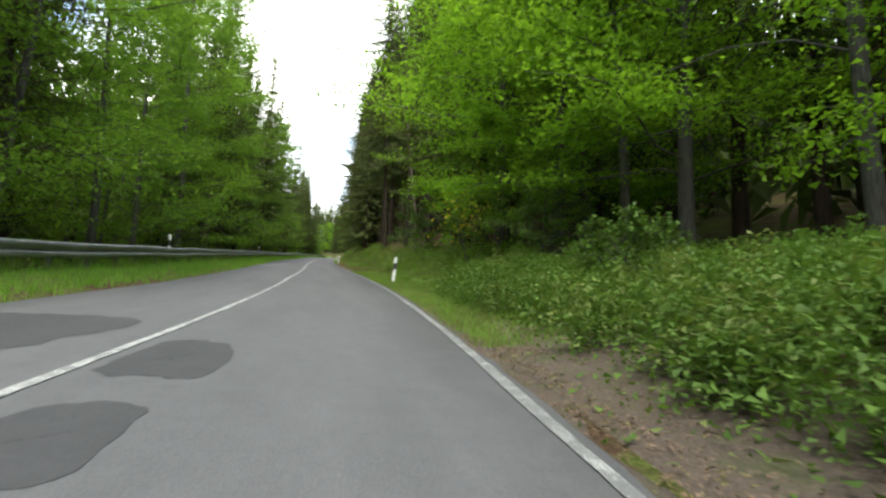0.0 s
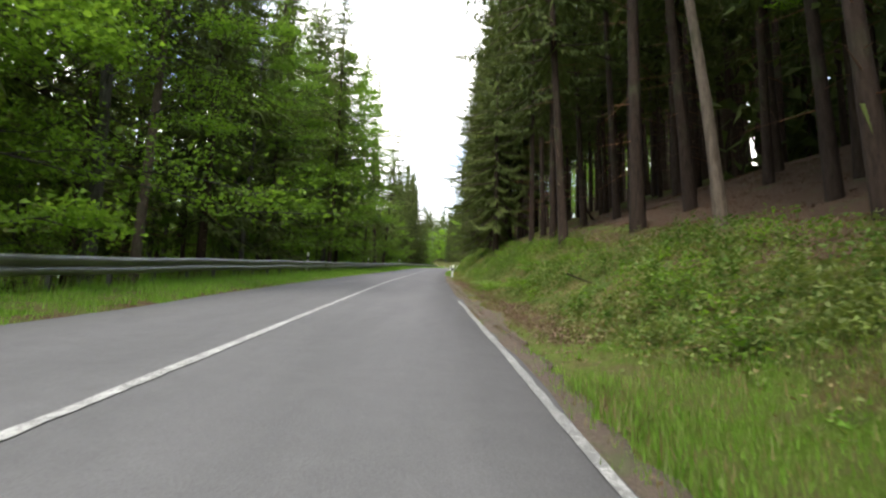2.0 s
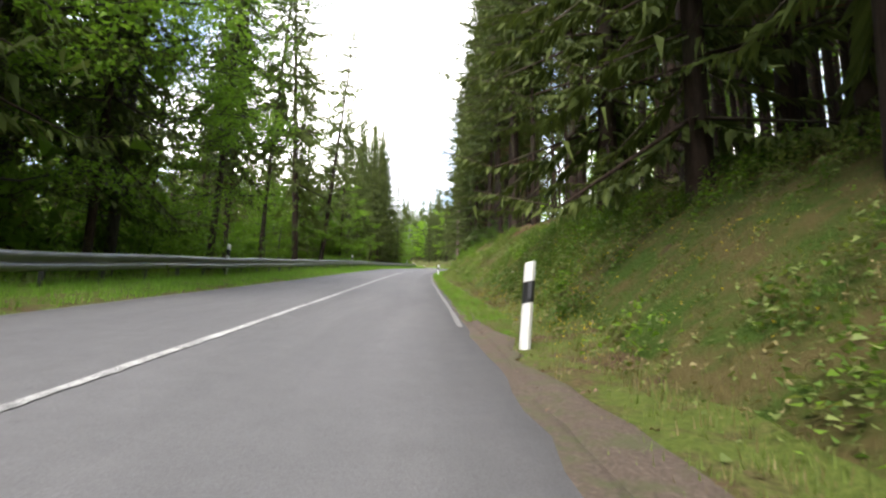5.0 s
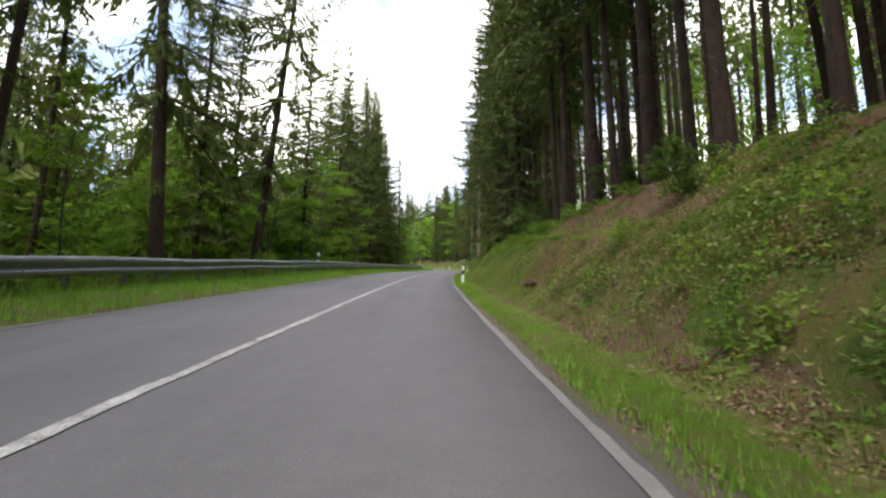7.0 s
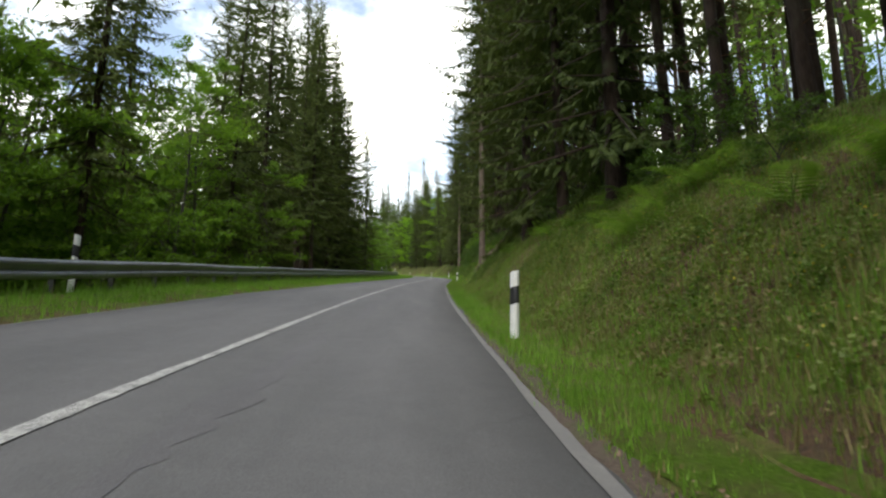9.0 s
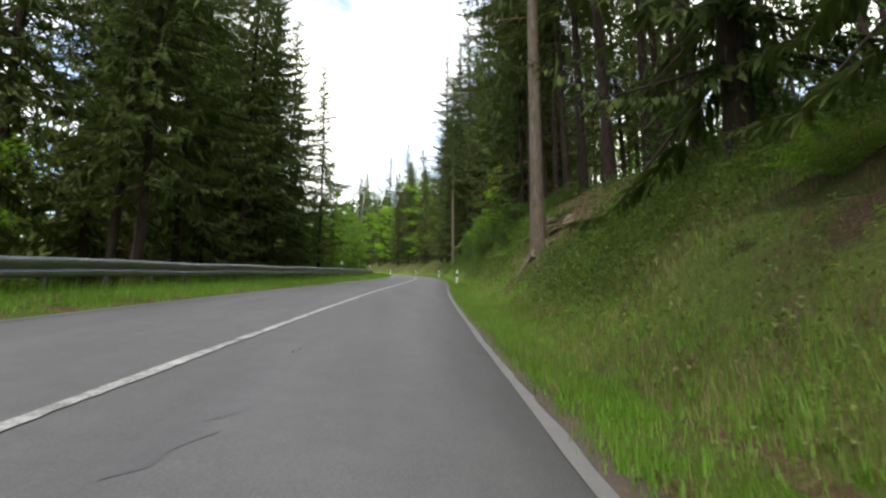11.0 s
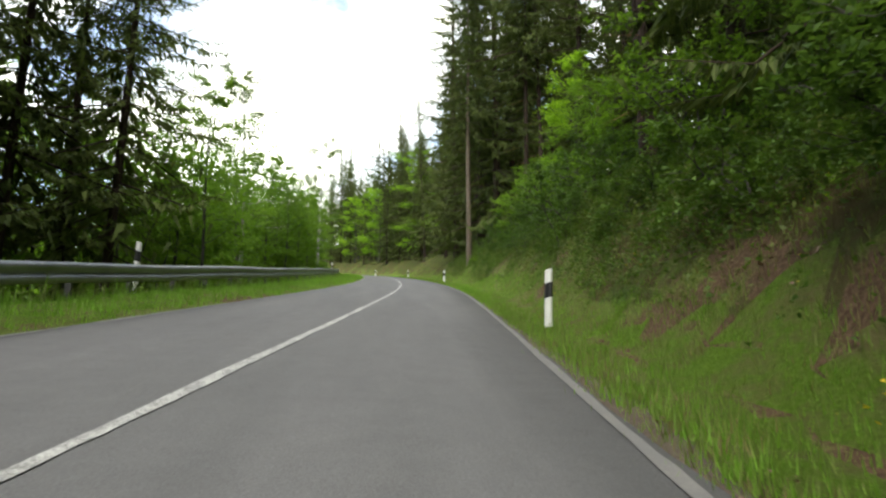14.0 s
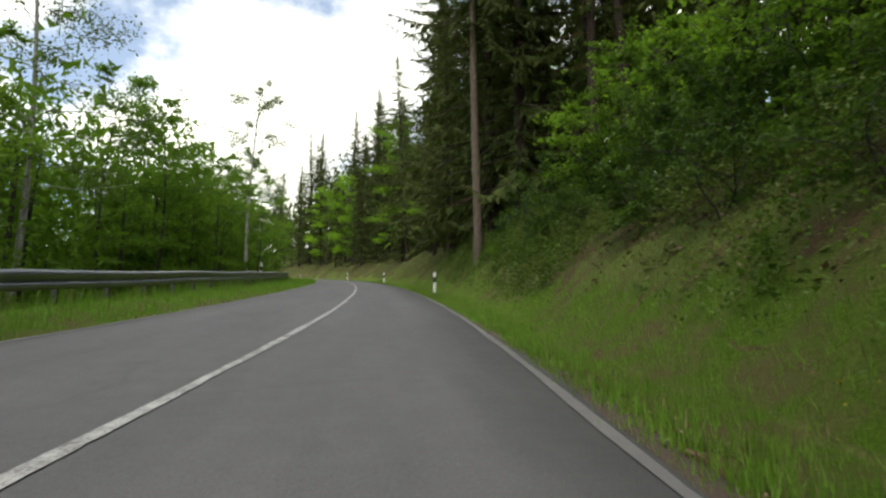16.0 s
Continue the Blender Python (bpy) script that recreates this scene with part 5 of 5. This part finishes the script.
leafy("undergrowth", "bright green herb and bramble clumps in the meadow grass", [M_RASP, M_MEADOW, M_YOUNG], spots_in(1300, 4.3, 8.0, 13, 31, 95, 0.42, 1.2), 0.4, 0.026, 70, 0.24, 96, share=(0.5, 0.3, 0.2), upright=0.45)
leafy("wild_flowers", "small yellow flowers on the bank", [M_FLOWER], spots_in(260, 3.4, 6.5, 60, 200, 13, 0.5, 2.0), 0.3, 0.014, 6, 0.2, 53, "flowers")


def fern_thing(seed):
    """A fern: arching fronds with paired leaflets."""
    rng = np.random.default_rng(seed)
    root = new("fern")
    for i in range(9):
        a = 6.283 * i / 9 + rng.normal(0, 0.2)
        L = rng.uniform(0.34, 0.55)
        o, side = np.array([math.cos(a), math.sin(a), 0]), np.array([-math.sin(a), math.cos(a), 0])
        t = np.linspace(0, 1, 20)
        line = o * (L * t * (0.7 + 0.35 * t))[:, None] + np.array([0, 0, 1.0]) * (L * (1.05 * t - 0.8 * t**2))[:, None]
        ln = 0.27 * L * np.sin(np.clip(t * 1.02 + 0.06, 0, 1) * math.pi) ** 0.8 + 0.01
        fwd = np.gradient(line, axis=0)
        fwd /= np.linalg.norm(fwd, axis=1, keepdims=True)
        quads = []
        for s in (-1, 1):
            tip = line + side * (s * ln)[:, None] + fwd * (ln * 0.35)[:, None]
            tip[:, 2] -= 0.2 * ln
            w = fwd * 0.009
            quads.append(np.stack([line - w * 0.3, (line + tip) / 2 - w, tip, (line + tip) / 2 + w], 1)[2:])
        q = np.concatenate(quads).reshape(-1, 3)
        sv, sf = tube_arrays(line[::5], 0.005 * (1.1 - t[::5]), 3)
        f = np.concatenate([np.arange(len(q)).reshape(-1, 4), sf + len(q)])
        part("frond", mesh_from("frond", np.concatenate([q, sv]), f, [M_FERN]), root)
    return tagged(root, "light green fern with arching fronds on the bank", "fern", "ferns on the bank")


ferns = [fern_thing(61), fern_thing(62)]
frnd = random.Random(5)
for d0, d1, y0, y1, n in ((3.5, 6.0, 17, 30, 18), (3.6, 5.0, 44, 52, 7), (4.0, 7.0, 36, 70, 12), (4.6, 7.5, 106, 113, 8), (4.8, 8.0, 98, 104, 5), (4.8, 7.4, 111, 126, 34), (5.0, 8.0, 126, 140, 12), (4.5, 8.5, 150, 205, 26)):
    for i in range(n):
        plant(ferns[i % 2], frnd.uniform(d0, d1), frnd.uniform(y0, y1), None, frnd.uniform(0.9, 1.9 if y0 > 100 else 1.6), (frnd.uniform(-8, 8), frnd.uniform(-16, 0)), 0.03)


def log_thing(name, length, r, d, y, turn, tilt, label):
    rng = np.random.default_rng(int(y * 10))
    t = np.linspace(0, 1, 7)
    pts = np.stack([length * (t - 0.5), 0.06 * np.sin(5 * t), 0.03 * np.sin(4 * t)], -1)
    v, f = tube_arrays(pts, r * (1 - 0.45 * t), 7)
    root = tagged(new(name, mesh_from(name, v, f, [M_BARK], True)), label, "dead wood")
    x, yy, z = at_road(d, y, r * 0.6)
    root.matrix_basis = pose(x, yy, z, 0, tilt, turn)
    return root


log_thing("fallen_branch", 0.9, 0.016, 3.75, 87.6, 60, 10, "fallen bare branch lying on the bank")
log_thing("fallen_branch", 1.4, 0.016, 4.8, 40.5, 30, 12, "fallen bare branch lying on the bank")
log_thing("fallen_log", 3.4, 0.09, 10.5, 62, 60, 14, "mossy fallen thin trunk on the forest floor")
log_thing("fallen_log", 3.0, 0.07, 9.4, 94, 70, 18, "thin fallen trunk on the wooded slope")


# ---- stones, roots and the undercut bank ----
def lumpy(name, radii, seed, mat, rough=0.22, level=2, cut=None):
    """A weathered lump: an icosphere pushed in and out by slow waves."""
    rng = np.random.default_rng(seed)
    bm = bmesh.new()
    bmesh.ops.create_icosphere(bm, subdivisions=level, radius=1.0)
    ks = rng.normal(0, 2.2, (5, 3))
    ph = rng.uniform(0, 6.28, 5)
    for v in bm.verts:
        p = np.array(v.co)
        k = 1 + rough * float(np.sin(ks @ p + ph).sum()) / 2.2
        v.co = Vector(p * k * np.array(radii))
        if cut is not None and v.co.z < cut:
            v.co.z = cut
    return bm_mesh(name, bm, mat, False)


M_STONE = mat_bark("bank_stone", (0.09, 0.07, 0.05), (0.26, 0.2, 0.145))
stone = [lumpy("stone", r, 90 + i, M_STONE, 0.3) for i, r in enumerate(((0.26, 0.2, 0.11), (0.38, 0.22, 0.09), (0.17, 0.15, 0.1)))]
srnd = random.Random(17)
for i in range(18):
    d, y = srnd.uniform(4.9, 5.9), srnd.uniform(148.2, 151.6)
    x, yy, z = at_road(d, y, -0.02)
    ob = tagged(new("stone", stone[i % 3]), "weathered brown stone breaking out of the bank", "stone", "stones at the spruce's foot")
    ob.matrix_basis = pose(x, yy, z, 0, -24, 0) @ pose(0, 0, 0, srnd.uniform(-12, 12), srnd.uniform(-10, 10), srnd.uniform(0, 360))


def root_arm(turn, length, seed):
    """One surface root, running out and down from the trunk's foot."""
    rng = np.random.default_rng(seed)
    a = radians(turn)
    t = np.linspace(0, 1, 6)
    w = 0.12 * np.sin(t * 4 + rng.uniform(0, 6))
    q = 0.15 + length * t
    x0, y0 = float(xc(148.7) + 4.75 / lean_of(148.7)), 148.7
    x, y = x0 + q * math.cos(a) - w * math.sin(a), y0 + q * math.sin(a) + w * math.cos(a)
    pts = np.stack([x, y, ground_z(x, y) + 0.16 * (1 - t) ** 2 + 0.02], -1)
    v, f = tube_arrays(pts, 0.075 * (1 - 0.75 * t), 6)
    return tagged(new("tree_root", mesh_from("tree_root", v, f, [M_PALE], True)), "pale exposed spruce root on the bank", "root", "roots of the pale spruce")


for i, (turn, length) in enumerate(((165, 0.5), (200, 0.65), (240, 0.5), (285, 0.7), (120, 0.5))):
    root_arm(turn, length, 300 + i)

tufts = np.stack([4.35 + 0.15 * np.sin(np.arange(160) * 2.3), 102.4 + 3.0 * (np.arange(160) * 0.618 % 1)], -1)
blades("bank_grass", "tufts hanging over the eroded stones", [M_DRYGRASS, M_MEADOW], tufts, 0.1, 0.006, 8, 0.1, 63, (0.5, 0.5))


# the undercut ledge in the bare bank: turf lip, dark hollow below
def ledge_mesh(y0, y1, d0):
    rng = np.random.default_rng(33)
    section = ((1.15, 0.52), (0.6, 0.4), (0.2, 0.34), (-0.02, 0.29), (0.05, 0.23), (0.38, 0.18), (0.5, -0.12), (0.15, -0.26), (-0.15, -0.34))
    ys = np.arange(y0, y1, 0.09)
    n = len(ys)
    swell = np.sin(np.linspace(0, math.pi, n)) ** 0.35
    run = d0 + 0.05 * np.sin(ys * 1.9) + 0.07 * np.sin(ys * 5.3) + 0.05 * np.sin(ys * 11.0)
    foot = ground_z(xc(ys) + 3.75 / lean_of(ys), ys)
    v = []
    for o, h in section:
        d = run + o + rng.normal(0, 0.025, n)
        x = xc(ys) + d / lean_of(ys)
        z = foot + (0.72 * h + 0.03) * swell + 0.02 * np.sin(ys * 3.1 + o * 5) + rng.normal(0, 0.035, n) - 0.1 * (1 - swell)
        v.append(np.stack([x, ys, np.maximum(z, ground_z(x, ys) + 0.03) if o > 0.8 else z], -1))
    w = len(section)
    v = np.stack(v, 1)
    i = (np.arange(n - 1)[:, None] * w + np.arange(w - 1)[None]).ravel()
    return mesh_from("bare_earth", v.reshape(-1, 3), np.stack([i, i + w, i + w + 1, i + 1], -1), [M_EARTH], False)


tagged(new("bare_earth", ledge_mesh(102.4, 105.5, 4.05)), "undercut ledge of dark earth and roots in the bank", "bare earth", kind="structure")
